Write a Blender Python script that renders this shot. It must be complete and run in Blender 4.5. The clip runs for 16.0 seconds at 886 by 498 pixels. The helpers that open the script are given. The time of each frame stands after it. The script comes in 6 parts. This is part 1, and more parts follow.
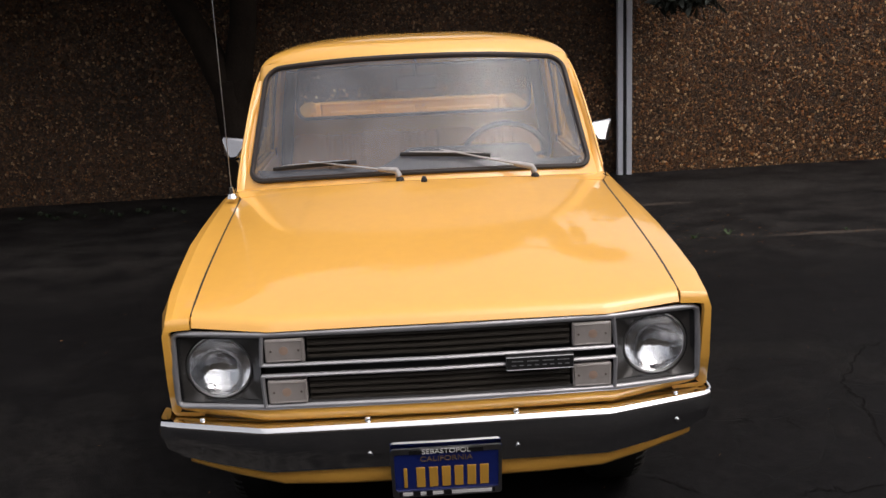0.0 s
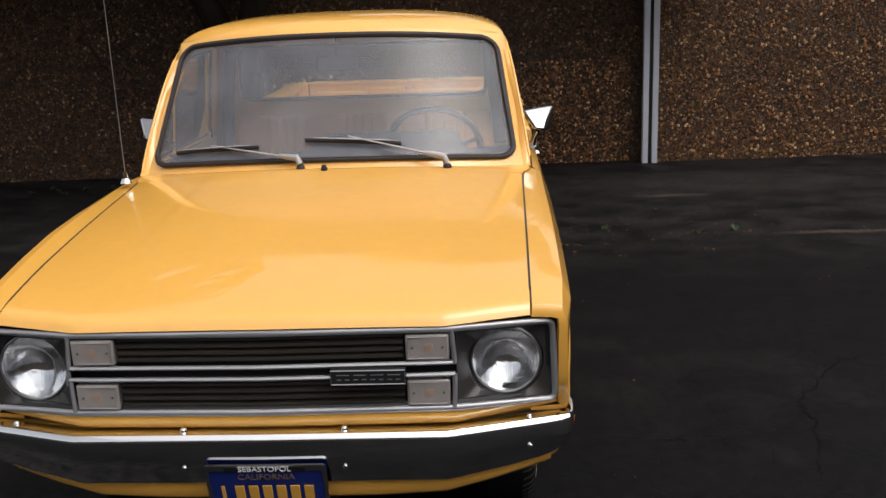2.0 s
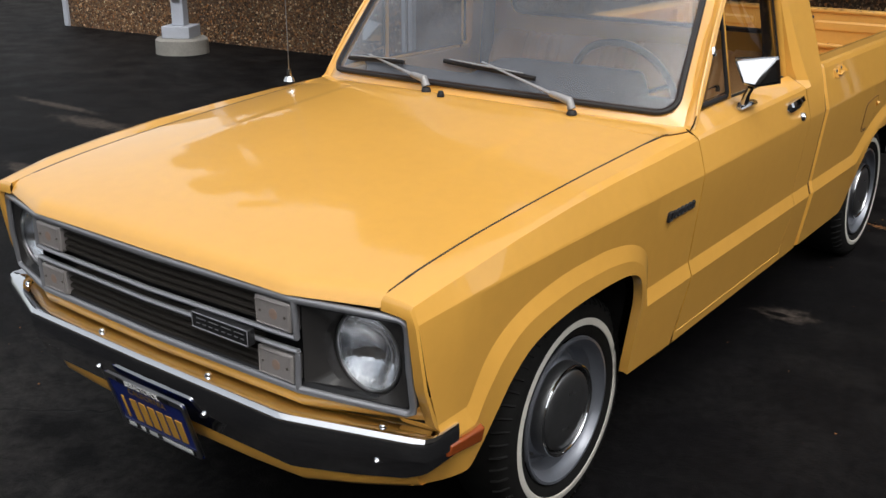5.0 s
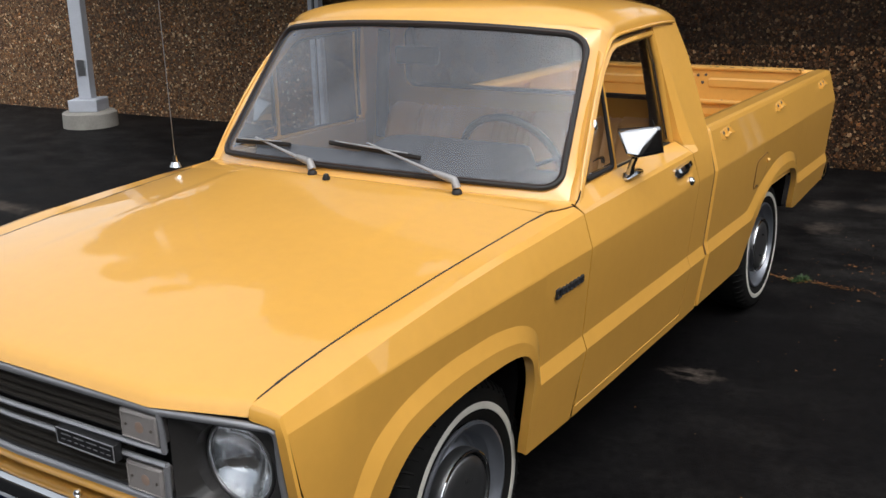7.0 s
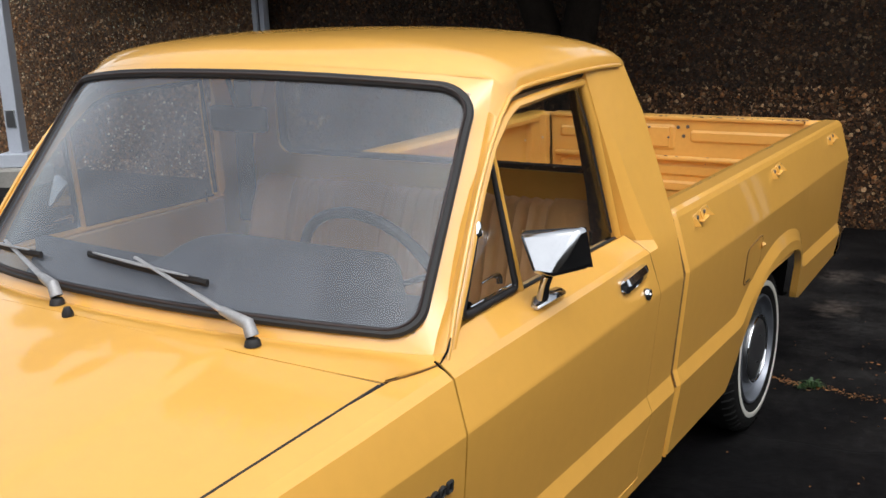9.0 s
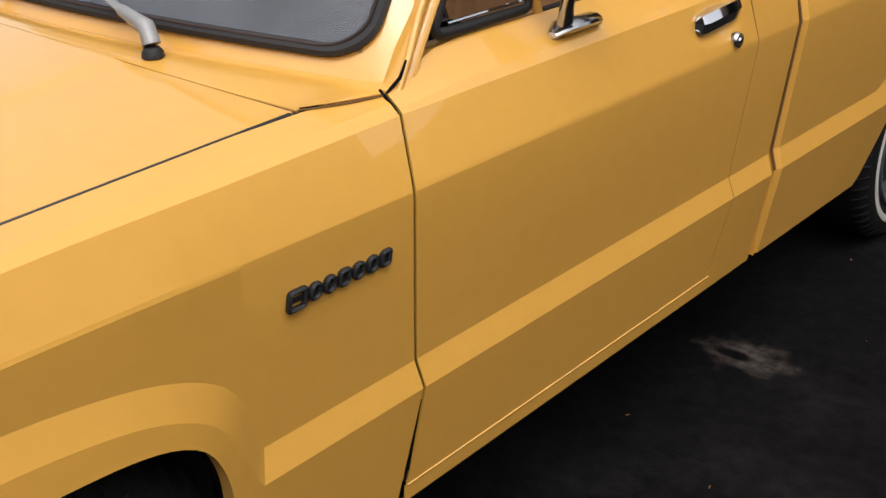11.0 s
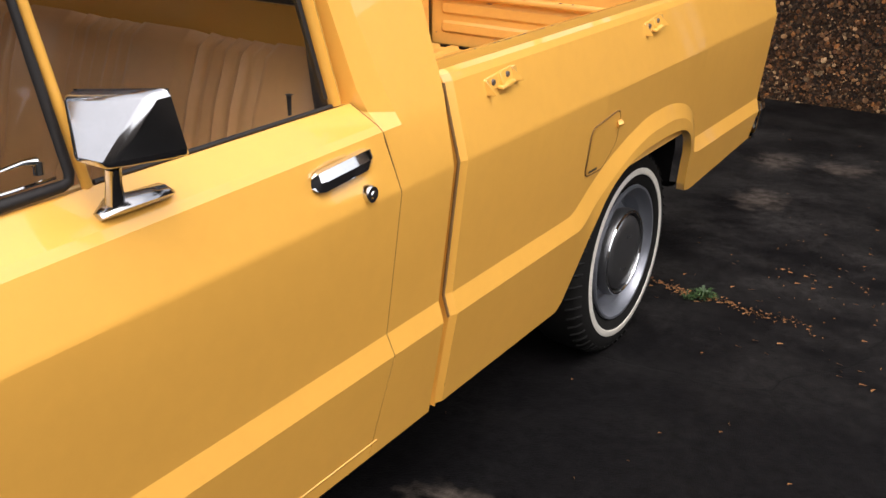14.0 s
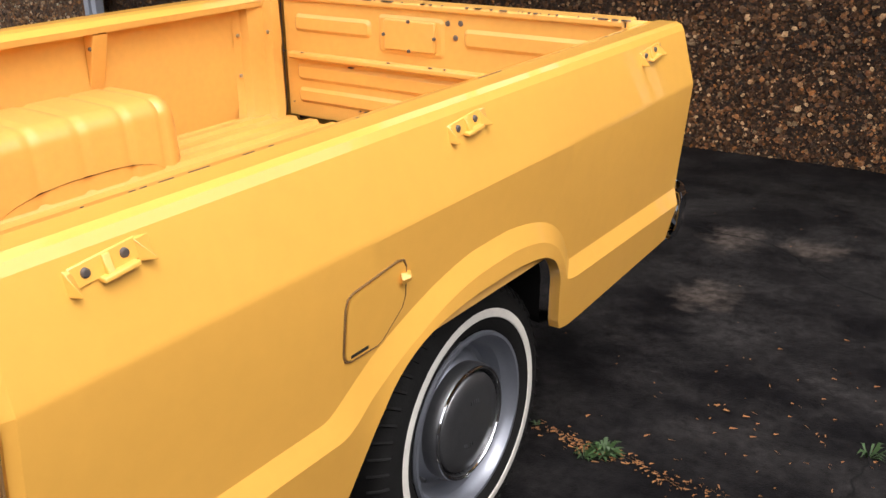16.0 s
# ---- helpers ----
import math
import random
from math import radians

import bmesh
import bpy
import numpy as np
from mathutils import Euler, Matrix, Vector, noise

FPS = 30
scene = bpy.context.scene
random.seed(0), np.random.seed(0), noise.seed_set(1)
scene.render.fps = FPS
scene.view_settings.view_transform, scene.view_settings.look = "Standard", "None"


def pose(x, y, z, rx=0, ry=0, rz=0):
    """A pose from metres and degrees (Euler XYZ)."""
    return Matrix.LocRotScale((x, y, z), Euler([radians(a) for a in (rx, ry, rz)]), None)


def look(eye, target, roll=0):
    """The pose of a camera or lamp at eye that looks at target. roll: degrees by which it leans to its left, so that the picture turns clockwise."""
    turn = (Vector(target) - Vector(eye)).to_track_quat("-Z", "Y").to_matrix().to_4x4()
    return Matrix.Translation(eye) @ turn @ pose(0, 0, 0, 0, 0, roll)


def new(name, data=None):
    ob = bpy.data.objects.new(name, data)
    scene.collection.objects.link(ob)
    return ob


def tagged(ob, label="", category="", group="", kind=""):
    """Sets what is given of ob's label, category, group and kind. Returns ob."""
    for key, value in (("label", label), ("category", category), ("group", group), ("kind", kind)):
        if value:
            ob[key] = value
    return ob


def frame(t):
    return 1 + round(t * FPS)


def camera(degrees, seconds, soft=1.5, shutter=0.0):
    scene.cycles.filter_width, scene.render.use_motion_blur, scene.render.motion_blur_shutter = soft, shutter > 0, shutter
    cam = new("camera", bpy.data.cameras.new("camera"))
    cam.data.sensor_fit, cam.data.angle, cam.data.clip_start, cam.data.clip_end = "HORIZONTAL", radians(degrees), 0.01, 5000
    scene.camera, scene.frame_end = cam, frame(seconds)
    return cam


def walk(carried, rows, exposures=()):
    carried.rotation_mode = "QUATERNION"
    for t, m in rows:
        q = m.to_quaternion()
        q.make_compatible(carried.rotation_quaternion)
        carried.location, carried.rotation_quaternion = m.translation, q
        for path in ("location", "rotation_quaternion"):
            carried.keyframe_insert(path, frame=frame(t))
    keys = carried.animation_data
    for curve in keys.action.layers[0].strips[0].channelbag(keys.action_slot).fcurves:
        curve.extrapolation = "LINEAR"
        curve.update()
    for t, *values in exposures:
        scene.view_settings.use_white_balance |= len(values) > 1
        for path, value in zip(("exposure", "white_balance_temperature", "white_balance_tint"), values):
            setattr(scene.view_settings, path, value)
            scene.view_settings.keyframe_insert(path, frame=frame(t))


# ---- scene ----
cam = camera(48.3, 16.0)
PATH = [
    (0, (-0.071, -2.551, 1.675), (0.001, -0.61, 1.195), -2.5),
    (0.5, (-0.049, -2.561, 1.672), (0.011, -0.617, 1.206), -2.7),
    (1, (0.108, -2.564, 1.668), (0.119, -0.626, 1.174), -4.9),
    (1.5, (0.358, -2.496, 1.659), (0.307, -0.561, 1.155), -1.0),
    (2, (0.562, -2.29, 1.64), (0.47, -0.359, 1.128), -2.0),
    (2.5, (0.827, -2.076, 1.67), (0.499, -0.152, 1.235), -3.3),
    (3, (1.194, -1.884, 1.645), (0.584, -0.058, 1.102), -1.8),
    (3.5, (1.405, -1.671, 1.618), (0.638, 0.073, 1.009), -0.3),
    (3.7, (1.477, -1.584, 1.633), (0.589, 0.09, 0.993), 1.1),
    (5.8, (1.91, -1.341, 1.616), (0.751, 0.145, 0.947), -0.1),
    (6, (1.91, -1.357, 1.623), (0.768, 0.149, 0.968), -0.5),
    (6.5, (1.93, -1.343, 1.674), (0.816, 0.201, 1.063), -0.9),
    (7, (1.897, -1.221, 1.688), (0.85, 0.385, 1.119), -1.4),
    (7.5, (1.802, -0.982, 1.69), (0.821, 0.681, 1.168), -1.4),
    (8, (1.723, -0.716, 1.696), (0.805, 0.994, 1.212), -2.4),
    (8.5, (1.701, -0.396, 1.697), (0.655, 1.263, 1.304), -2.1),
    (9, (1.64, -0.086, 1.623), (0.568, 1.529, 1.13), -2.1),
    (9.3, (1.546, 0.091, 1.502), (0.477, 1.688, 0.948), -2.6),
    (9.5, (1.576, 0.172, 1.535), (0.481, 1.69, 0.829), -3.2),
    (10, (1.584, 0.377, 1.436), (0.364, 1.714, 0.586), -4.0),
    (10.2, (1.565, 0.446, 1.362), (0.285, 1.713, 0.493), -3.2),
    (12.3, (1.778, 0.405, 1.424), (0.638, 1.803, 0.56), 3.1),
    (12.5, (1.766, 0.459, 1.43), (0.657, 1.893, 0.585), 3.1),
    (13, (1.745, 0.614, 1.432), (0.663, 2.101, 0.646), 2.2),
    (13.5, (1.788, 0.686, 1.468), (0.708, 2.2, 0.733), 1.6),
    (14, (1.722, 0.877, 1.451), (0.71, 2.42, 0.68), 0.8),
    (14.5, (1.612, 1.135, 1.45), (0.675, 2.742, 0.718), 0.3),
    (15, (1.622, 1.379, 1.44), (0.707, 3.014, 0.741), -0.4),
    (15.5, (1.704, 1.646, 1.462), (0.717, 3.24, 0.766), 0.4),
    (16, (1.694, 1.883, 1.446), (0.638, 3.417, 0.717), -0.7),
]
walk(cam, [(t, look(eye, target, roll)) for t, eye, target, roll in PATH], [(0, 0.18, 6850, 14), (2, 0.18, 6700, 11), (3.5, 0.16, 6450, 8), (6, 0.08, 6450, 8), (8.5, 0.30, 6200, 7), (10, 0.12, 6250, 8), (12.5, 0.35, 6850, 13), (14, 0.75, 6650, 13), (16, 1.0, 6500, 13)])

# ---- world, sun, exposure ----
world = bpy.data.worlds.new("overcast_sky")
scene.world = world
world.use_nodes = True
wn, wl = world.node_tree.nodes, world.node_tree.links
sky = wn.new("ShaderNodeTexSky")
sky.sky_type, sky.sun_disc = "NISHITA", False
sky.sun_elevation, sky.sun_rotation = radians(60), radians(125)
sky.air_density, sky.dust_density, sky.ozone_density = 1.0, 4.0, 1.0
pale = wn.new("ShaderNodeHueSaturation")
pale.inputs["Saturation"].default_value = 0.22
wl.new(sky.outputs[0], pale.inputs["Color"])
wl.new(pale.outputs[0], wn["Background"].inputs["Color"])
wn["Background"].inputs["Strength"].default_value = 0.215
sun = new("sun", bpy.data.lights.new("sun", "SUN"))
sun.data.energy, sun.data.angle, sun.data.color = 0.50, radians(110), (1.0, 0.97, 0.92)
sun.matrix_world = look((0, 0, 0), (-0.40, 0.28, -0.87))


# ---- materials ----
def material(name, color, rough=0.5, metal=0.0, vary=0.0, scale=8.0, bump=0.0, bump_scale=200.0, coat=0.0, spread=0.0, dark=None, rough_vary=0.0):
    """A principled material with colour variation at two scales, and fine relief."""
    m = bpy.data.materials.new(name)
    m.use_nodes = True
    n, l = m.node_tree.nodes, m.node_tree.links
    p = n["Principled BSDF"]
    p.inputs["Base Color"].default_value = (*color, 1)
    p.inputs["Roughness"].default_value = rough
    p.inputs["Metallic"].default_value = metal
    p.inputs["Coat Weight"].default_value = coat
    p.inputs["Coat Roughness"].default_value = 0.02
    p.inputs["Coat IOR"].default_value = 1.58
    tc = n.new("ShaderNodeTexCoord")
    if vary:
        big, small, mix, ramp = n.new("ShaderNodeTexNoise"), n.new("ShaderNodeTexNoise"), n.new("ShaderNodeMix"), n.new("ShaderNodeMix")
        big.inputs["Scale"].default_value, small.inputs["Scale"].default_value = scale, scale * 9
        big.inputs["Detail"].default_value = small.inputs["Detail"].default_value = 5
        for t in (big, small):
            l.new(tc.outputs["Object"], t.inputs["Vector"])
        mix.data_type, ramp.data_type = "FLOAT", "RGBA"
        mix.inputs[0].default_value = 0.4
        l.new(big.outputs[0], mix.inputs[2]), l.new(small.outputs[0], mix.inputs[3])
        low = dark or [c * (1 - vary) for c in color]
        ramp.inputs[6].default_value = (*low, 1)
        ramp.inputs[7].default_value = (*[min(1, c * (1 + 0.6 * vary)) for c in color], 1)
        sharpen = n.new("ShaderNodeMapRange")
        sharpen.inputs[1].default_value, sharpen.inputs[2].default_value = 0.32, 0.68
        l.new(mix.outputs[0], sharpen.inputs[0]), l.new(sharpen.outputs[0], ramp.inputs[0])
        l.new(ramp.outputs[2], p.inputs["Base Color"])
        if rough_vary:
            rr = n.new("ShaderNodeMapRange")
            rr.inputs[3].default_value, rr.inputs[4].default_value = max(0.02, rough - rough_vary), min(1, rough + rough_vary)
            l.new(mix.outputs[0], rr.inputs[0]), l.new(rr.outputs[0], p.inputs["Roughness"])
    if bump:
        nt, b = n.new("ShaderNodeTexNoise"), n.new("ShaderNodeBump")
        nt.inputs["Scale"].default_value, nt.inputs["Detail"].default_value = bump_scale, 4
        b.inputs["Strength"].default_value, b.inputs["Distance"].default_value = bump, 0.004
        l.new(tc.outputs["Object"], nt.inputs["Vector"])
        l.new(nt.outputs[0], b.inputs["Height"]), l.new(b.outputs[0], p.inputs["Normal"])
    return m


PAINT = material("yellow_paint", (0.78, 0.402, 0.070), 0.38, vary=0.05, scale=3, coat=0.9, bump=0.02, bump_scale=900)
BEDPAINT = material("worn_yellow_paint", (0.67, 0.350, 0.076), 0.42, vary=0.08, scale=5, coat=0.35, bump=0.06, bump_scale=120)
CHROME = material("chrome", (0.72, 0.73, 0.75), 0.06, 1.0, vary=0.05, scale=20, rough_vary=0.03)
DULLCHROME = material("brushed_steel", (0.50, 0.50, 0.51), 0.30, 1.0, vary=0.08, scale=30, rough_vary=0.06)
SILVER = material("silver_plastic", (0.34, 0.34, 0.36), 0.35, 0.6, vary=0.06, scale=25)
BLACKP = material("black_plastic", (0.012, 0.012, 0.013), 0.45, vary=0.2, scale=40)
SLAT = material("dark_slat", (0.030, 0.026, 0.022), 0.4, vary=0.2, scale=40)
BEZEL = material("charcoal_bezel", (0.030, 0.028, 0.027), 0.38, vary=0.12, scale=20, bump=0.05)
RUBBER = material("black_rubber", (0.013, 0.011, 0.011), 0.62, vary=0.15, scale=30, bump=0.1, bump_scale=300)
SEALBEAD = material("faded_rubber", (0.035, 0.022, 0.020), 0.6, vary=0.2, scale=30)
TYRE = material("tyre_rubber", (0.010, 0.0095, 0.009), 0.75, vary=0.25, scale=25, bump=0.15, bump_scale=250)
WHITEWALL = material("whitewall", (0.60, 0.57, 0.51), 0.6, vary=0.12, scale=18)
RIM = material("silver_rim_paint", (0.19, 0.20, 0.23), 0.34, 0.55, vary=0.08, scale=15, coat=0.3)
HUB = material("hubcap_steel", (0.20, 0.20, 0.205), 0.36, 0.9, vary=0.12, scale=30, rough_vary=0.08)
UNDER = material("undercoat", (0.0045, 0.004, 0.004), 0.9, vary=0.3, scale=15)
AMBER = material("amber_lens", (0.30, 0.062, 0.012), 0.25, vary=0.1, scale=60, bump=0.3, bump_scale=500, coat=0.5)
SIGNAL = material("frosted_lens", (0.27, 0.245, 0.235), 0.30, vary=0.12, scale=50, bump=0.3, bump_scale=600, coat=0.5)
BULB = material("peach_bulb", (0.31, 0.215, 0.17), 0.40, vary=0.15, scale=80)
VINYL = material("tan_vinyl", (0.56, 0.29, 0.11), 0.5, vary=0.12, scale=10, bump=0.08, bump_scale=250)
TRIMTAN = material("tan_trim", (0.55, 0.35, 0.16), 0.55, vary=0.08, scale=8)
DASH = material("charcoal_dash", (0.035, 0.036, 0.042), 0.6, vary=0.12, scale=12, bump=0.1, bump_scale=300)
WHEELBLACK = material("steering_plastic", (0.012, 0.012, 0.014), 0.4)
LETTER = material("white_lettering", (0.75, 0.75, 0.75), 0.5)
PLATEBLUE = material("plate_blue", (0.010, 0.022, 0.16), 0.4, vary=0.15, scale=30)
PLATEGOLD = material("plate_gold", (0.62, 0.33, 0.05), 0.5)
PLATEDIM = material("faded_gold", (0.20, 0.13, 0.06), 0.6)
WIPER = material("wiper_metal", (0.34, 0.33, 0.33), 0.48, 0.35, vary=0.22, scale=45)
RUST = material("dark_screw", (0.12, 0.10, 0.09), 0.6, 0.5)
POST = material("pale_grey_paint", (0.50, 0.52, 0.58), 0.5, vary=0.08, scale=6, bump=0.03)
CONCRETE = material("concrete", (0.32, 0.30, 0.27), 0.85, vary=0.2, scale=6, bump=0.4, bump_scale=80)
BARK = material("bark", (0.017, 0.0125, 0.0095), 0.9, vary=0.45, scale=7, bump=1.0, bump_scale=40)
LEAF = material("conifer_foliage", (0.0042, 0.0075, 0.0036), 0.65, vary=0.4, scale=3)
WEED = material("weed_green", (0.028, 0.060, 0.014), 0.6, vary=0.35, scale=30)
MOSS = material("dull_moss", (0.012, 0.021, 0.007), 0.8, vary=0.35, scale=30)
LITTER = material("dry_needles", (0.24, 0.105, 0.032), 0.8, vary=0.4, scale=20)
PALEWALL = material("pale_render", (0.50, 0.47, 0.42), 0.85, vary=0.1, scale=2)
SEAM = material("shaded_seam", (0.15, 0.075, 0.02), 0.8)
DULLWALL = material("dull_render", (0.16, 0.135, 0.11), 0.85, vary=0.15, scale=2, bump=0.2, bump_scale=60)
AGEDCHROME = material("aged_chrome", (0.44, 0.44, 0.455), 0.15, 1.0, vary=0.06, scale=30, rough_vary=0.03)
MIRROR = material("mirror_glass", (0.85, 0.85, 0.86), 0.02, 1.0)


def glass(name, tint=(1, 1, 1), rough=0.0, base=0.08, dust_haze=0.0):
    m = bpy.data.materials.new(name)
    m.use_nodes = True
    n, l = m.node_tree.nodes, m.node_tree.links
    n.remove(n["Principled BSDF"])
    clear, gloss, mix, face = n.new("ShaderNodeBsdfTransparent"), n.new("ShaderNodeBsdfGlossy"), n.new("ShaderNodeMixShader"), n.new("ShaderNodeLayerWeight")
    clear.inputs[0].default_value = (*tint, 1)
    gloss.inputs["Roughness"].default_value = rough
    power, lift = n.new("ShaderNodeMath"), n.new("ShaderNodeMath")
    power.operation, lift.operation = "POWER", "MULTIPLY_ADD"
    power.inputs[1].default_value, lift.inputs[1].default_value, lift.inputs[2].default_value = 4.0, 0.9, base
    l.new(face.outputs["Facing"], power.inputs[0]), l.new(power.outputs[0], lift.inputs[0])
    l.new(lift.outputs[0], mix.inputs[0]), l.new(clear.outputs[0], mix.inputs[1]), l.new(gloss.outputs[0], mix.inputs[2])
    # bluish film over the pane: dust, plus sky reflection painted as haze
    if dust_haze:
        film, veil, spots, amount = n.new("ShaderNodeBsdfDiffuse"), n.new("ShaderNodeMixShader"), n.new("ShaderNodeTexNoise"), n.new("ShaderNodeMapRange")
        tc = n.new("ShaderNodeTexCoord")
        film.inputs[0].default_value = (0.54, 0.56, 0.62, 1)
        spots.inputs["Scale"].default_value, spots.inputs["Detail"].default_value = 7, 8
        amount.inputs[1].default_value, amount.inputs[2].default_value, amount.inputs[3].default_value, amount.inputs[4].default_value = 0.3, 0.7, dust_haze * 0.75, dust_haze * 1.25
        l.new(tc.outputs["Object"], spots.inputs["Vector"]), l.new(spots.outputs[0], amount.inputs[0]), l.new(amount.outputs[0], veil.inputs[0])
        l.new(mix.outputs[0], veil.inputs[1]), l.new(film.outputs[0], veil.inputs[2])
        l.new(veil.outputs[0], n["Material Output"].inputs[0])
        return m
    l.new(mix.outputs[0], n["Material Output"].inputs[0])
    return m


GLASS = glass("window_glass", (0.88, 0.90, 0.90), 0.0, 0.05)
SCREEN = glass("windscreen_glass", (0.62, 0.645, 0.68), 0.0, 0.034, 0.16)
LENS = glass("headlight_glass", (0.93, 0.94, 0.95), 0.06, 0.09)
REFLECTOR = material("frosted_reflector", (0.92, 0.92, 0.94), 0.10, 1.0, vary=0.12, scale=40, bump=0.45, bump_scale=30)


def asphalt():
    m = material("black_asphalt", (0.022, 0.021, 0.021), 0.62)
    n, l = m.node_tree.nodes, m.node_tree.links
    p, tc = n["Principled BSDF"], n.new("ShaderNodeTexCoord")
    big, mid, fine, crack, warp = (n.new("ShaderNodeTexNoise") for _ in range(5))
    for t, sc in ((big, 0.55), (mid, 3.0), (fine, 160.0), (warp, 1.3)):
        t.inputs["Scale"].default_value, t.inputs["Detail"].default_value = sc, 6
        l.new(tc.outputs["Object"], t.inputs["Vector"])
    worn = n.new("ShaderNodeMapRange")
    worn.inputs[1].default_value, worn.inputs[2].default_value = 0.50, 0.72
    both = n.new("ShaderNodeMath")
    both.operation = "MULTIPLY_ADD"
    both.inputs[1].default_value = 0.5
    l.new(mid.outputs[0], both.inputs[0])
    half = n.new("ShaderNodeMath")
    half.operation = "MULTIPLY"
    half.inputs[1].default_value = 0.5
    l.new(big.outputs[0], half.inputs[0]), l.new(half.outputs[0], both.inputs[2])
    l.new(both.outputs[0], worn.inputs[0])
    col = n.new("ShaderNodeMix")
    col.data_type = "RGBA"
    col.inputs[6].default_value, col.inputs[7].default_value = (0.0040, 0.0037, 0.0040, 1), (0.0112, 0.0102, 0.0097, 1)
    l.new(worn.outputs[0], col.inputs[0])
    # worn pale spots and oil stains with ragged outlines; some streaks are painted reflections
    def ragged_spots(places, colour, under):
        spots = None
        for x, y, rx, ry in places:
            mp, ln, jag, cut = n.new("ShaderNodeMapping"), n.new("ShaderNodeVectorMath"), n.new("ShaderNodeMath"), n.new("ShaderNodeMapRange")
            mp.inputs["Location"].default_value = (-x / rx, -y / ry, 0)
            mp.inputs["Scale"].default_value = (1 / rx, 1 / ry, 0)
            ln.operation, jag.operation = "LENGTH", "MULTIPLY_ADD"
            ragged = n.new("ShaderNodeTexNoise")
            ragged.inputs["Scale"].default_value, ragged.inputs["Detail"].default_value = 14, 8
            l.new(tc.outputs["Object"], mp.inputs["Vector"]), l.new(mp.outputs[0], ln.inputs[0]), l.new(tc.outputs["Object"], ragged.inputs["Vector"])
            jag.inputs[1].default_value = 2.2
            l.new(ragged.outputs[0], jag.inputs[0]), l.new(ln.outputs["Value"], jag.inputs[2])
            cut.inputs[1].default_value, cut.inputs[2].default_value, cut.inputs[3].default_value, cut.inputs[4].default_value = 1.55, 2.35, 1.0, 0.0
            l.new(jag.outputs[0], cut.inputs[0])
            if spots:
                top = n.new("ShaderNodeMath")
                top.operation = "MAXIMUM"
                l.new(spots, top.inputs[0]), l.new(cut.outputs[0], top.inputs[1])
                spots = top.outputs[0]
            else:
                spots = cut.outputs[0]
        pale = n.new("ShaderNodeMix")
        pale.data_type = "RGBA"
        pale.inputs[7].default_value = (*colour, 1)
        l.new(spots, pale.inputs[0]), l.new(under.outputs[2], pale.inputs[6])
        return pale
    col = ragged_spots(((-0.95, 0.10, 0.75, 0.45), (2.6, 5.9, 1.4, 0.5)), (0.0150, 0.0138, 0.0132), col)
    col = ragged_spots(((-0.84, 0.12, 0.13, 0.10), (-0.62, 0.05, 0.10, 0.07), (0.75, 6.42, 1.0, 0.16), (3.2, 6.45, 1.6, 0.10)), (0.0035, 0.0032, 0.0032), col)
    # the last three are wet reflections painted as pale streaks
    col = ragged_spots(((0.70, 2.48, 0.105, 0.070), (0.54, 5.66, 0.10, 0.16), (0.84, 5.72, 0.13, 0.10), (0.64, 5.06, 0.10, 0.13), (2.95, 4.12, 0.42, 0.045), (2.0, 5.38, 0.26, 0.06), (-5.6, 3.15, 0.55, 0.06), (-4.75, 2.92, 0.45, 0.11), (-3.85, 1.85, 0.28, 0.07)), (0.046, 0.037, 0.031), col)
    col = ragged_spots(((0.665, 2.468, 0.050, 0.020),), (0.003, 0.0028, 0.0028), col)
    smear, patch, sepc, zone, fade = n.new("ShaderNodeTexNoise"), n.new("ShaderNodeMapRange"), n.new("ShaderNodeSeparateXYZ"), n.new("ShaderNodeMapRange"), n.new("ShaderNodeMath")
    drag = n.new("ShaderNodeMapping")
    drag.inputs["Rotation"].default_value, drag.inputs["Scale"].default_value = (0, 0, 0.5), (1.2, 1.6, 1)
    smear.inputs["Scale"].default_value, smear.inputs["Detail"].default_value, smear.inputs["Distortion"].default_value = 2.4, 15, 0.0
    smear.inputs["Roughness"].default_value = 0.68
    l.new(tc.outputs["Object"], drag.inputs["Vector"]), l.new(drag.outputs[0], smear.inputs["Vector"])
    patch.inputs[1].default_value, patch.inputs[2].default_value = 0.40, 0.80
    l.new(smear.outputs[0], patch.inputs[0]), l.new(tc.outputs["Object"], sepc.inputs[0])
    zone.inputs[1].default_value, zone.inputs[2].default_value, zone.inputs[3].default_value, zone.inputs[4].default_value = 3.0, 4.4, 0.06, 1.0
    l.new(sepc.outputs[1], zone.inputs[0])
    fade.operation = "MULTIPLY"
    l.new(patch.outputs[0], fade.inputs[0]), l.new(zone.outputs[0], fade.inputs[1])
    grey = n.new("ShaderNodeMix")
    grey.data_type = "RGBA"
    grey.inputs[7].default_value = (0.027, 0.0246, 0.0235, 1)
    l.new(fade.outputs[0], grey.inputs[0]), l.new(col.outputs[2], grey.inputs[6])
    grit, gmap, gmul = n.new("ShaderNodeTexNoise"), n.new("ShaderNodeMapRange"), n.new("ShaderNodeMix")
    grit.inputs["Scale"].default_value, grit.inputs["Detail"].default_value, grit.inputs["Roughness"].default_value = 26, 12, 0.75
    l.new(tc.outputs["Object"], grit.inputs["Vector"]), l.new(grit.outputs[0], gmap.inputs[0])
    gmap.inputs[1].default_value, gmap.inputs[2].default_value, gmap.inputs[3].default_value, gmap.inputs[4].default_value = 0.32, 0.72, 0.35, 2.2
    gmul.data_type, gmul.blend_type = "RGBA", "MULTIPLY"
    gmul.inputs[0].default_value = 1.0
    l.new(grey.outputs[2], gmul.inputs[6]), l.new(gmap.outputs[0], gmul.inputs[7])
    col = gmul
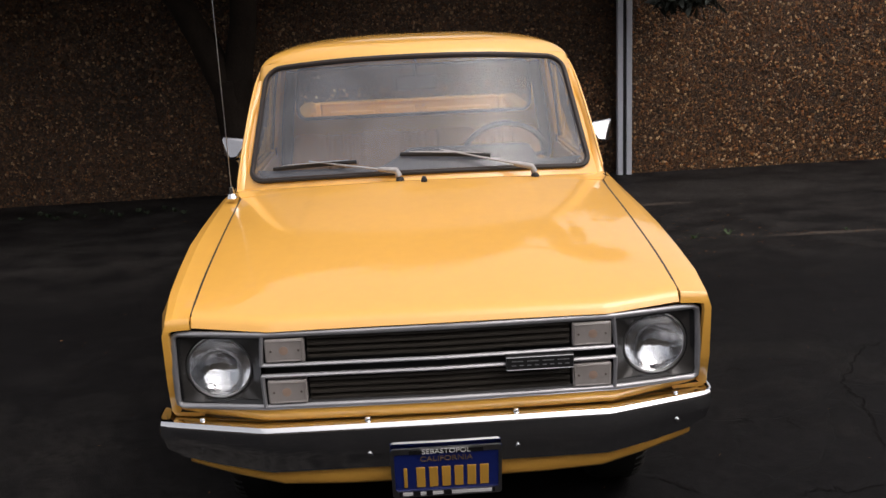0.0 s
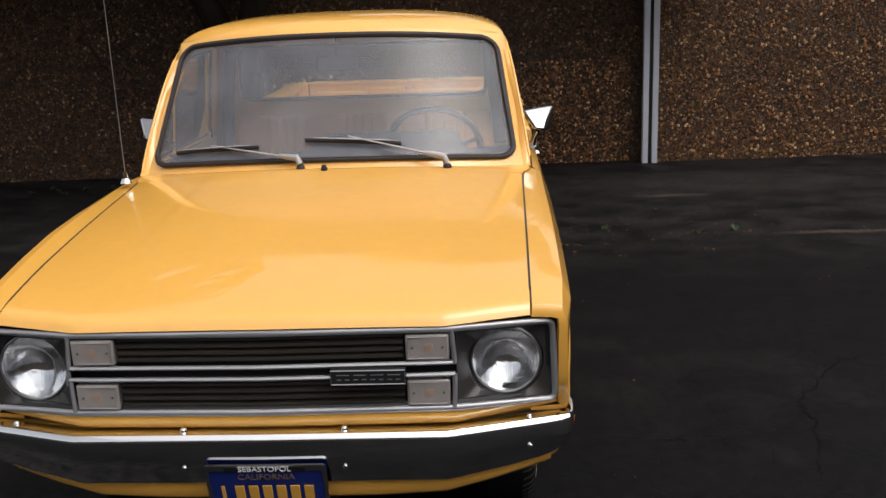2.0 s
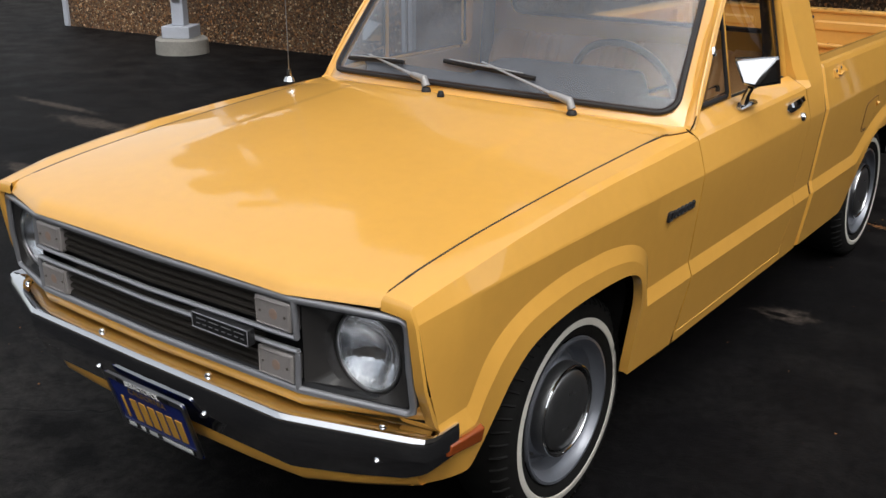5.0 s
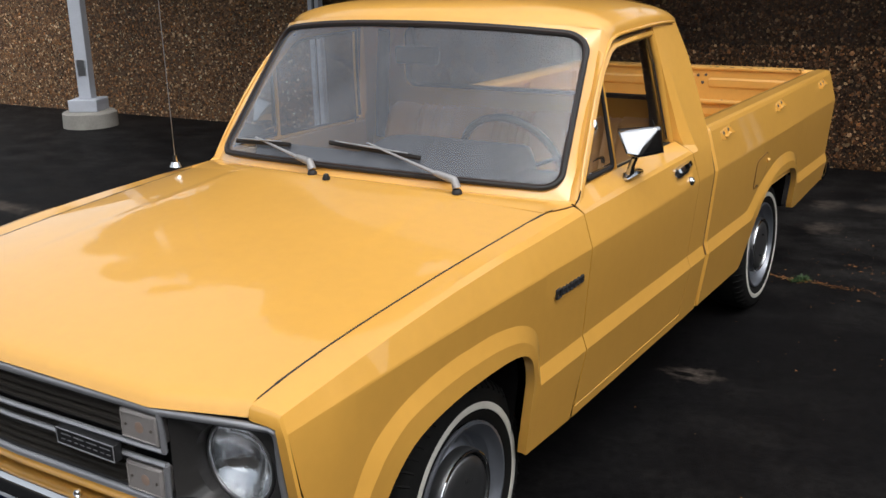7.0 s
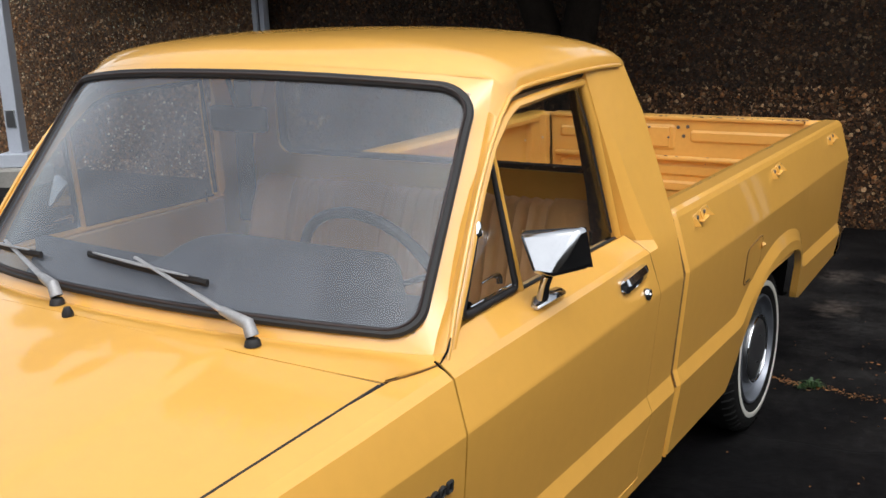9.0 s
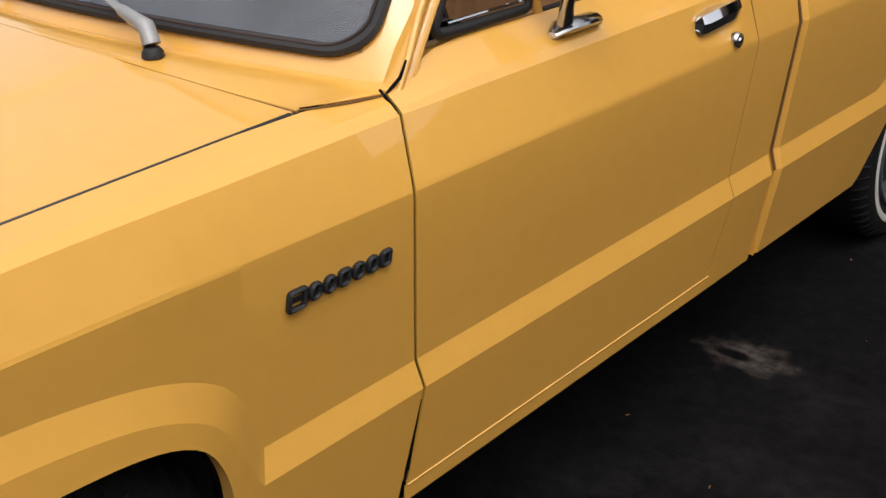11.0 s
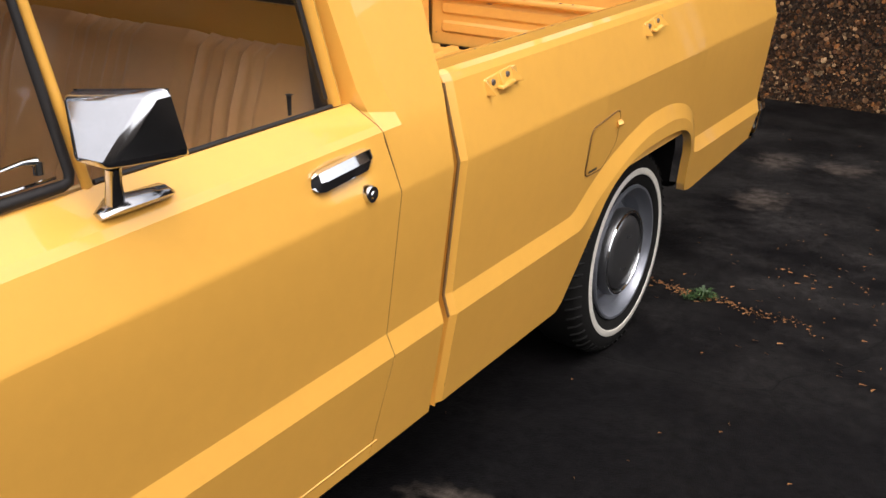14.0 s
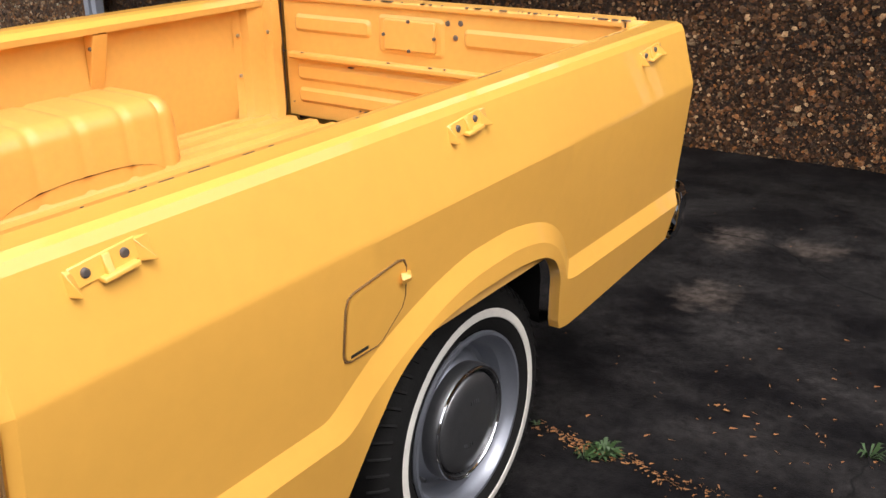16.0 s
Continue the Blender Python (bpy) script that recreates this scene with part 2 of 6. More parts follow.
    # cracks: edges of warped cells
    vor, mixv, thin = n.new("ShaderNodeTexVoronoi"), n.new("ShaderNodeMix"), n.new("ShaderNodeMapRange")
    vor.feature = "DISTANCE_TO_EDGE"
    vor.inputs["Scale"].default_value = 0.75
    mixv.data_type = "VECTOR"
    mixv.inputs[0].default_value = 0.35
    l.new(tc.outputs["Object"], mixv.inputs[4]), l.new(warp.outputs[1], mixv.inputs[5])
    l.new(mixv.outputs[1], vor.inputs["Vector"])
    thin.inputs[1].default_value, thin.inputs[2].default_value = 0.0, 0.003
    l.new(vor.outputs[0], thin.inputs[0])
    dk = n.new("ShaderNodeMix")
    dk.data_type = "RGBA"
    dk.inputs[6].default_value = (0.006, 0.006, 0.006, 1)
    l.new(thin.outputs[0], dk.inputs[0]), l.new(col.outputs[2], dk.inputs[7])
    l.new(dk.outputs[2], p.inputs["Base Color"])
    rr = n.new("ShaderNodeMapRange")
    rr.inputs[3].default_value, rr.inputs[4].default_value = 0.50, 0.80
    l.new(mid.outputs[0], rr.inputs[0]), l.new(rr.outputs[0], p.inputs["Roughness"])
    p.inputs["Specular IOR Level"].default_value = 0.07
    b = n.new("ShaderNodeBump")
    b.inputs["Strength"].default_value, b.inputs["Distance"].default_value = 0.5, 0.004
    hh = n.new("ShaderNodeMath")
    hh.operation = "MULTIPLY"
    l.new(fine.outputs[0], hh.inputs[0]), l.new(thin.outputs[0], hh.inputs[1])
    l.new(hh.outputs[0], b.inputs["Height"]), l.new(b.outputs[0], p.inputs["Normal"])
    return m


def aggregate(name, tone, warm=(1, 1, 1)):
    """Exposed pebbles of two sizes in brown mortar, with weathered patches."""
    m = material(name, (0.2, 0.13, 0.08), 0.8)
    n, l = m.node_tree.nodes, m.node_tree.links
    p, tc = n["Principled BSDF"], n.new("ShaderNodeTexCoord")
    warp, mv, big, pick = n.new("ShaderNodeTexNoise"), n.new("ShaderNodeMix"), n.new("ShaderNodeTexNoise"), n.new("ShaderNodeTexNoise")
    warp.inputs["Scale"].default_value, warp.inputs["Detail"].default_value = 45, 3
    mv.data_type = "VECTOR"
    mv.inputs[0].default_value = 0.028
    l.new(tc.outputs["Object"], warp.inputs["Vector"]), l.new(tc.outputs["Object"], mv.inputs[4]), l.new(warp.outputs[1], mv.inputs[5])
    big.inputs["Scale"].default_value, big.inputs["Detail"].default_value = 0.9, 6
    pick.inputs["Scale"].default_value, pick.inputs["Detail"].default_value = 16, 2
    l.new(tc.outputs["Object"], big.inputs["Vector"]), l.new(tc.outputs["Object"], pick.inputs["Vector"])
    stops = ((0.0, (0.030, 0.016, 0.009)), (0.25, (0.10, 0.050, 0.022)), (0.5, (0.20, 0.105, 0.048)), (0.70, (0.21, 0.145, 0.095)), (0.85, (0.36, 0.20, 0.085)), (0.94, (0.52, 0.40, 0.27)), (0.985, (0.85, 0.74, 0.58)))
    layers = []
    for scale, width in ((36, 0.20), (78, 0.26)):
        vor, edge = n.new("ShaderNodeTexVoronoi"), n.new("ShaderNodeTexVoronoi")
        edge.feature = "DISTANCE_TO_EDGE"
        for v in (vor, edge):
            v.inputs["Scale"].default_value = scale
            l.new(mv.outputs[1], v.inputs["Vector"])
        sep, ramp, gap, mix = n.new("ShaderNodeSeparateColor"), n.new("ShaderNodeValToRGB"), n.new("ShaderNodeMapRange"), n.new("ShaderNodeMix")
        l.new(vor.outputs["Color"], sep.inputs[0]), l.new(sep.outputs[0], ramp.inputs[0])
        el = ramp.color_ramp.elements
        while len(el) < len(stops):
            el.new(0.5)
        for e, (pos, c) in zip(el, stops):
            e.position, e.color = pos, (*[min(1, v * tone * w) for v, w in zip(c, warm)], 1)
        gap.interpolation_type = "SMOOTHSTEP"
        gap.inputs[1].default_value, gap.inputs[2].default_value = 0.0, width
        l.new(edge.outputs[0], gap.inputs[0])
        mix.data_type = "RGBA"
        mix.inputs[6].default_value = (*[v * tone for v in (0.105, 0.066, 0.040)], 1)
        l.new(gap.outputs[0], mix.inputs[0]), l.new(ramp.outputs[0], mix.inputs[7])
        layers.append((mix.outputs[2], gap.outputs[0], sep.outputs[1]))
    sel = n.new("ShaderNodeMapRange")
    sel.inputs[1].default_value, sel.inputs[2].default_value = 0.47, 0.53
    l.new(pick.outputs[0], sel.inputs[0])
    col, hgt = n.new("ShaderNodeMix"), n.new("ShaderNodeMix")
    col.data_type = "RGBA"
    l.new(sel.outputs[0], col.inputs[0]), l.new(layers[0][0], col.inputs[6]), l.new(layers[1][0], col.inputs[7])
    l.new(sel.outputs[0], hgt.inputs[0]), l.new(layers[0][1], hgt.inputs[2]), l.new(layers[1][1], hgt.inputs[3])
    st, mul = n.new("ShaderNodeMapRange"), n.new("ShaderNodeMix")
    st.inputs[1].default_value, st.inputs[2].default_value, st.inputs[3].default_value, st.inputs[4].default_value = 0.3, 0.7, 0.55, 1.15
    l.new(big.outputs[0], st.inputs[0])
    mul.data_type, mul.blend_type = "RGBA", "MULTIPLY"
    mul.inputs[0].default_value = 1.0
    l.new(col.outputs[2], mul.inputs[6]), l.new(st.outputs[0], mul.inputs[7])
    l.new(mul.outputs[2], p.inputs["Base Color"])
    rg = n.new("ShaderNodeMapRange")
    rg.inputs[3].default_value, rg.inputs[4].default_value = 0.35, 0.9
    l.new(layers[0][2], rg.inputs[0]), l.new(rg.outputs[0], p.inputs["Roughness"])
    b = n.new("ShaderNodeBump")
    b.inputs["Strength"].default_value, b.inputs["Distance"].default_value = 1.0, 0.014
    l.new(hgt.outputs[0], b.inputs["Height"]), l.new(b.outputs[0], p.inputs["Normal"])
    return m


TYRE.node_tree.nodes["Principled BSDF"].inputs["Specular IOR Level"].default_value = 0.15
BARK.node_tree.nodes["Principled BSDF"].inputs["Specular IOR Level"].default_value = 0.1
UNDER.node_tree.nodes["Principled BSDF"].inputs["Specular IOR Level"].default_value = 0.1
ASPHALT = asphalt()
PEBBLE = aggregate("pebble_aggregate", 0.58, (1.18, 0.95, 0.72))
# paler west panel, its tone also raised to offset the crown's shade
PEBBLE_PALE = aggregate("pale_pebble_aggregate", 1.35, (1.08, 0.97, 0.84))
# tree shade on the middle panel is put into this darker tone
PEBBLE_SHADE = aggregate("shade_toned_pebble_aggregate", 0.38, (1.30, 0.95, 0.66))

# ---- mesh helpers ----
BASE = Vector((0, 2.1, 0))


def mk(name, V, F, mat, parent=None, label="", sharp=28, solid=0.0, flip=False, bevel=0.0):
    me = bpy.data.meshes.new(name)
    if flip:
        F = [tuple(reversed(f)) for f in F]
    me.from_pydata([tuple(v) for v in V], [], F)
    bm = bmesh.new()
    bm.from_mesh(me)
    bmesh.ops.remove_doubles(bm, verts=bm.verts, dist=0.00005)
    bm.to_mesh(me)
    bm.free()
    me.materials.append(mat)
    if sharp:
        me.shade_smooth()
        me.set_sharp_from_angle(angle=radians(sharp))
        bm = bmesh.new()
        bm.from_mesh(me)
        for e in bm.edges:
            if e.is_boundary:
                e.smooth = False
        bm.to_mesh(me)
        bm.free()
    ob = new(name, me)
    if parent:
        ob.parent = parent
        ob.matrix_parent_inverse = Matrix.Translation(-BASE) if parent.type == "EMPTY" else Matrix.Identity(4)
    if label:
        ob["label"] = label
    if bevel:
        b = ob.modifiers.new("edge", "BEVEL")
        b.width, b.segments, b.limit_method, b.angle_limit = bevel, 2, "ANGLE", radians(35)
    if solid:
        sm = ob.modifiers.new("thickness", "SOLIDIFY")
        sm.thickness, sm.offset = solid, -1
    return ob


def grid(rows, closed_v=False):
    V, F, w = [p for r in rows for p in r], [], len(rows[0])
    for i in range(len(rows) - 1):
        for j in range(w if closed_v else w - 1):
            a, b = i * w + j, i * w + (j + 1) % w
            F.append((a, a + w, b + w, b))
    return V, F


def join(*meshes):
    V, F = [], []
    for v, f in meshes:
        o = len(V)
        V += list(v)
        F += [tuple(i + o for i in q) for q in f]
    return V, F


def box(x0, x1, y0, y1, z0, z1):
    V = [(x, y, z) for x in (x0, x1) for y in (y0, y1) for z in (z0, z1)]
    return V, [(0, 1, 3, 2), (4, 6, 7, 5), (0, 4, 5, 1), (2, 3, 7, 6), (0, 2, 6, 4), (1, 5, 7, 3)]


def tube(path, r, n=8, closed=False, caps=True, flat=1.0, up=(0, 0, 1)):
    """A round or flattened bar along a path. r: one radius or one a point."""
    P = [Vector(p) for p in path]
    rs = r if isinstance(r, (list, tuple)) else [r] * len(P)
    rings, side = [], None
    for i, p in enumerate(P):
        a, b = P[(i - 1) % len(P)] if closed or i else P[i], P[(i + 1) % len(P)] if closed or i < len(P) - 1 else P[i]
        d = (b - a).normalized()
        s = d.cross(Vector(up)) if side is None else side - d * side.dot(d)
        if s.length < 1e-4:
            s = d.cross(Vector((1, 0, 0.3)))
        side = s.normalized()
        u = side.cross(d).normalized()
        rings.append([p + side * math.cos(k * 2 * math.pi / n) * rs[i] + u * math.sin(k * 2 * math.pi / n) * rs[i] * flat for k in range(n)])
    if closed:
        rings.append(rings[0])
    V, F = grid(rings, True)
    if caps and not closed:
        F += [tuple(range(n)), tuple(len(V) - 1 - k for k in range(n))]
    return V, F


def lathe(profile, n, centre, axis="x", sign=1):
    """Turns (radius, offset) pairs round an axis."""
    rows = []
    for r, o in profile:
        row = []
        for k in range(n):
            c, s = math.cos(k * 2 * math.pi / n) * r, math.sin(k * 2 * math.pi / n) * r
            q = {"x": (o * sign, c, s), "y": (c, o * sign, s), "z": (c, s, o * sign)}[axis]
            row.append((centre[0] + q[0], centre[1] + q[1], centre[2] + q[2]))
        rows.append(row)
    V, F = grid(rows, True)
    for end, first in ((profile[0], 0), (profile[-1], (len(rows) - 1) * n)):
        if end[0] > 1e-5:
            continue
    return V, F


def lerp(a, b, t):
    return a + (b - a) * t


def table(x, pts):
    """Linear interpolation in (x, value...) rows."""
    for p, q in zip(pts, pts[1:]):
        if x <= q[0] or q is pts[-1]:
            t = 0 if q[0] == p[0] else (x - p[0]) / (q[0] - p[0])
            t = max(0.0, min(1.0, t))
            return [lerp(a, b, t) for a, b in zip(p[1:], q[1:])]


def curve(x, pts):
    """A smooth curve through (x, value) pairs."""
    x = max(pts[0][0], min(pts[-1][0], x))
    i = max(k for k in range(len(pts) - 1) if pts[k][0] <= x)
    slope = lambda k: (pts[min(len(pts) - 1, k + 1)][1] - pts[max(0, k - 1)][1]) / (pts[min(len(pts) - 1, k + 1)][0] - pts[max(0, k - 1)][0])
    (x0, a), (x1, b) = pts[i], pts[i + 1]
    h = x1 - x0
    t = (x - x0) / h
    return (2 * t ** 3 - 3 * t * t + 1) * a + (t ** 3 - 2 * t * t + t) * h * slope(i) + (3 * t * t - 2 * t ** 3) * b + (t ** 3 - t * t) * h * slope(i + 1)


def rounded(cx, cz, hw, hh, r, n=6):
    """Outline of a rounded rectangle, in two coordinates."""
    out = []
    for sx, sz, a0 in ((1, 1, 0), (-1, 1, 90), (-1, -1, 180), (1, -1, 270)):
        for k in range(n + 1):
            a = radians(a0 + 90 * k / n)
            out.append((cx + sx * (hw - r) + r * math.cos(a), cz + sz * (hh - r) + r * math.sin(a)))
    return out


def mirrored(mesh, s):
    return ([(x * s, y, z) for x, y, z in mesh[0]], mesh[1] if s > 0 else [tuple(reversed(f)) for f in mesh[1]])

# ---- setting ----
WALL = lambda x: 6.80 + 0.045 * x


def ground():
    ys = [-400, -60, -20, -6, -2, 0.7, 3.4, 6, 12, 30, 120, 400]
    xs = [-400, -80, -30, -12, -6, -3, 0, 3, 6, 12, 30, 80, 400]
    rise = lambda y: 0.02 * max(0.0, min(1.0, (3.4 - y) / 2.7))
    V, F = grid([[(x, y, rise(y)) for x in xs] for y in ys])
    tagged(mk("ground", V, F, ASPHALT, sharp=60, flip=True), "cracked black sealed asphalt parking lot", "ground", kind="structure")


ground()


def wall_panel(name, x0, x1, back, mat, label, h=2.8):
    y0, y1 = WALL(x0) + back, WALL(x1) + back
    n, m = 24, 8
    V, F = [], []
    front = [[(lerp(x0, x1, i / n), lerp(y0, y1, i / n), h * j / m - 0.05) for j in range(m + 1)] for i in range(n + 1)]
    rear = [[(x, y + 0.2, z) for x, y, z in r] for r in front]
    V, F = join(grid(front), grid(rear), grid([[r[-1] for r in front], [r[-1] for r in rear]]), grid([front[0], rear[0]]), grid([front[-1], rear[-1]]))
    return tagged(mk(name, V, F, mat, sharp=0), label, "wall", kind="structure")


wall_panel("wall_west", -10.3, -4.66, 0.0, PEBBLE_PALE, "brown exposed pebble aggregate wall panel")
wall_panel("wall_middle", -4.66, 2.02, 0.10, PEBBLE_SHADE, "brown pebble aggregate wall panel, tree shade painted into its colour")
wall_panel("wall_east", 2.02, 14.0, 0.0, PEBBLE, "brown exposed pebble aggregate wall panel")


def joint_post(x):
    y = WALL(x) - 0.035
    base = bpy.data.objects.new("wall_joint_post", None)
    scene.collection.objects.link(base)
    base.location = (x, y, 0)
    for k, dx in enumerate((-0.043, 0.043)):
        V, F = box(dx - 0.026, dx + 0.026, -0.03, 0.04, 0.0, 2.8)
        part = mk("strip", V, F, POST, bevel=0.004, sharp=30)
        part.parent = base
    V, F = box(-0.02, 0.02, -0.005, 0.04, 0.0, 2.8)
    g = mk("gap", V, F, BLACKP, label="dark gap")
    g.parent = base
    tagged(base, "pale grey double metal strip at a wall panel joint", "post", group="wall joint posts")


joint_post(-4.62)
joint_post(2.07)


def lamp_post(x, y):
    e = bpy.data.objects.new("steel_post", None)
    scene.collection.objects.link(e)
    e.location = (x, y, 0)
    V, F = lathe([(0.0, 0.17), (0.26, 0.17), (0.285, 0.15), (0.29, 0.0)], 28, (0, 0, 0), "z")
    parts = [mk("footing", V, F, CONCRETE, label="round concrete footing", flip=True)]
    V, F = box(-0.16, 0.16, -0.16, 0.16, 0.17, 0.30)
    parts.append(mk("plinth", V, F, POST, bevel=0.01))
    V, F = box(-0.07, 0.07, -0.07, 0.07, 0.30, 6.1)
    parts.append(mk("shaft", V, F, POST, bevel=0.008))
    V, F = box(-0.045, 0.045, -0.082, -0.068, 0.55, 0.72)
    parts.append(mk("cover_plate", V, F, DULLCHROME, bevel=0.003, label="small weathered metal cover plate"))
    V, F = box(-0.62, 0.12, -0.14, 0.14, 6.06, 6.22)
    parts.append(mk("lamp_head", V, F, POST, bevel=0.03, label="grey box-shaped lamp head"))
    for p in parts:
        p.parent = e
    e.rotation_euler = (0, 0, radians(28))
    tagged(e, "square pale grey steel lamp post on a round concrete footing", "street lamp")


lamp_post(-7.15, 5.70)

V, F = box(-26, -11.2, 10.2, 10.5, -0.05, 2.6)
tagged(mk("wall_far", V, F, PALEWALL, sharp=0), "pale plastered wall beyond the lot", "wall", kind="structure")
# unseen walls added to block low light on the truck's side and front
for name, size in (("wall_added_side", (8.6, 8.9, -9.3, WALL(8.6) - 0.01, -0.05, 4.3)), ("wall_added_front", (-26, 8.59, -9.6, -9.3, -0.05, 4.3))):
    tagged(mk(name, *box(*size), DULLWALL, sharp=0), "unseen plain dull brown wall added to block low sky light", "wall", kind="structure")
V, F = box(-10.36, -10.26, WALL(-10.3) - 0.03, WALL(-10.3) + 0.25, 0, 2.8)
tagged(mk("wall_end_trim", V, F, POST, bevel=0.005), "pale grey metal trim at the wall end", "trim", kind="structure")

# ---- pickup truck ----
truck = bpy.data.objects.new("pickup_truck", None)
scene.collection.objects.link(truck)
truck.location = BASE
tagged(truck, "yellow compact pickup truck with chrome bumpers, parked on asphalt", "truck")

B_LINE = [(0.0, 0.738, 0.884), (0.15, 0.749, 0.909), (0.35, 0.752, 0.932), (0.57, 0.754, 0.951), (0.8, 0.755, 0.963), (1.0, 0.756, 0.968), (1.265, 0.757, 0.978), (2.19, 0.767, 0.998), (2.34, 0.767, 1.0)]
C_LINE = [(0.0, 0.750, 0.846), (0.12, 0.769, 0.864), (0.3, 0.775, 0.873), (0.5, 0.780, 0.879), (0.8, 0.786, 0.884), (1.25, 0.792, 0.886), (2.34, 0.788, 0.893), (2.385, 0.787, 0.892), (4.40, 0.786, 0.900)]


def upper_x(y, z):
    cx, cz = table(y, C_LINE)
    return lerp(0.757, cx, max(0.0, min(1.0, (z - 0.61) / (cz - 0.61))))


def lower_x(z):
    return 0.770 + (z - 0.566) * (0.12 if z > 0.566 else 0.16)


def side_skin(nodes, top_rows, ywarp=lambda y, z: y):
    """Body side below the crease: upper panel, sloped band and lower panel along shared nodes (I, M, O)."""
    O = [(upper_x(y, z), y, z) for _, _, (y, z) in nodes]
    M = [(lower_x(z) if z < 0.567 else upper_x(y, z) + 0.013 + 0.004 * min(1, (z - 0.566) / 0.1), y, z) for _, (y, z), _ in nodes]
    I = [(lower_x(z) if z < 0.567 else max(lower_x(z), 0.770) + 0.001, y, z) for (y, z), _, _ in nodes]
    C = []
    for k, (x, y, z) in enumerate(O):
        y = 0.0 if k == 0 and y < 0.2 else y
        cx, cz = table(y, C_LINE)
        C.append((cx, y, cz))
    mid = [(lerp(a[0], b[0], 0.5), lerp(a[1], b[1], 0.4), lerp(a[2], b[2], 0.5)) for a, b in zip(C, O)]
    tuck = lambda x, y, z: x - 0.09 * max(0.0, min(1.0, (0.17 - y) / 0.17)) ** 1.4 * max(0.0, min(1.0, (0.52 - z) / 0.07))
    M, I = [(tuck(*p), *p[1:]) for p in M], [(tuck(*p), *p[1:]) for p in I]
    lip = [(x - 0.012, y, z + (0.004 if z < 0.4 else 0.0)) for x, y, z in I]
    lip2 = [(x - 0.014, y, z) for x, y, z in lip]
    above = [f for f in top_rows][-1]
    Cu = [tuple(lerp(a, b, 0.05) for a, b in zip(c, above(c[1]))) for c in C]
    Cd = [tuple(lerp(a, b, 0.04) for a, b in zip(c, q)) for c, q in zip(C, mid)]
    C2 = [(x - 0.0007, y, z) for x, y, z in C]
    rows = [[f(y) for _, y, _ in C] for f in top_rows] + [Cu, C2, Cd, mid, O, M, I, lip, lip2]
    rows = [[(x, ywarp(y, z), z) for x, y, z in r] for r in rows]
    return grid(rows), I


FRONT_NODES = [((0.045, 0.446), (0.056, 0.566), (0.052, 0.61)), ((0.105, 0.444), (0.112, 0.566), (0.10, 0.61)), ((0.165, 0.448), (0.165, 0.566), (0.15, 0.61)),
               ((0.195, 0.475), (0.19, 0.60), (0.175, 0.645)), ((0.235, 0.535), (0.222, 0.645), (0.205, 0.69)), ((0.285, 0.613), (0.262, 0.69), (0.25, 0.733)),
               ((0.352, 0.672), (0.335, 0.735), (0.33, 0.772)), ((0.44, 0.701), (0.44, 0.757), (0.439, 0.797)), ((0.56, 0.716), (0.56, 0.767), (0.557, 0.808)),
               ((0.69, 0.719), (0.69, 0.766), (0.69, 0.808)), ((0.79, 0.714), (0.80, 0.753), (0.81, 0.793)), ((0.855, 0.70), (0.87, 0.73), (0.89, 0.768)),
               ((0.90, 0.671), (0.92, 0.695), (0.945, 0.732)), ((0.925, 0.62), (0.948, 0.645), (0.973, 0.685)), ((0.935, 0.56), (0.965, 0.60), (0.987, 0.64)),
               ((0.94, 0.47), (0.98, 0.566), (0.995, 0.61)), ((0.95, 0.36), (1.05, 0.566), (1.05, 0.61)), ((1.245, 0.35), (1.26, 0.566), (1.26, 0.61))]
REAR_NODES = [((2.385, 0.35), (2.385, 0.566), (2.385, 0.61)), ((2.90, 0.35), (2.93, 0.566), (2.90, 0.61)), ((2.955, 0.42), (2.965, 0.578), (2.945, 0.632)),
              ((3.005, 0.51), (3.01, 0.61), (2.99, 0.663)), ((3.06, 0.60), (3.07, 0.648), (3.04, 0.692)), ((3.12, 0.65), (3.14, 0.68), (3.127, 0.728)),
              ((3.20, 0.678), (3.22, 0.709), (3.22, 0.757)), ((3.32, 0.692), (3.32, 0.728), (3.32, 0.775)), ((3.45, 0.692), (3.45, 0.731), (3.44, 0.776)),
              ((3.555, 0.681), (3.555, 0.716), (3.55, 0.759)), ((3.61, 0.662), (3.62, 0.69), (3.63, 0.731)), ((3.645, 0.637), (3.66, 0.66), (3.685, 0.692)),
              ((3.672, 0.595), (3.692, 0.622), (3.722, 0.645)), ((3.69, 0.53), (3.715, 0.575), (3.745, 0.61)), ((3.72, 0.445), (3.76, 0.566), (3.79, 0.61)),
              ((3.80, 0.437), (3.85, 0.566), (3.85, 0.61)), ((4.325, 0.470), (4.36, 0.566), (4.365, 0.61))]


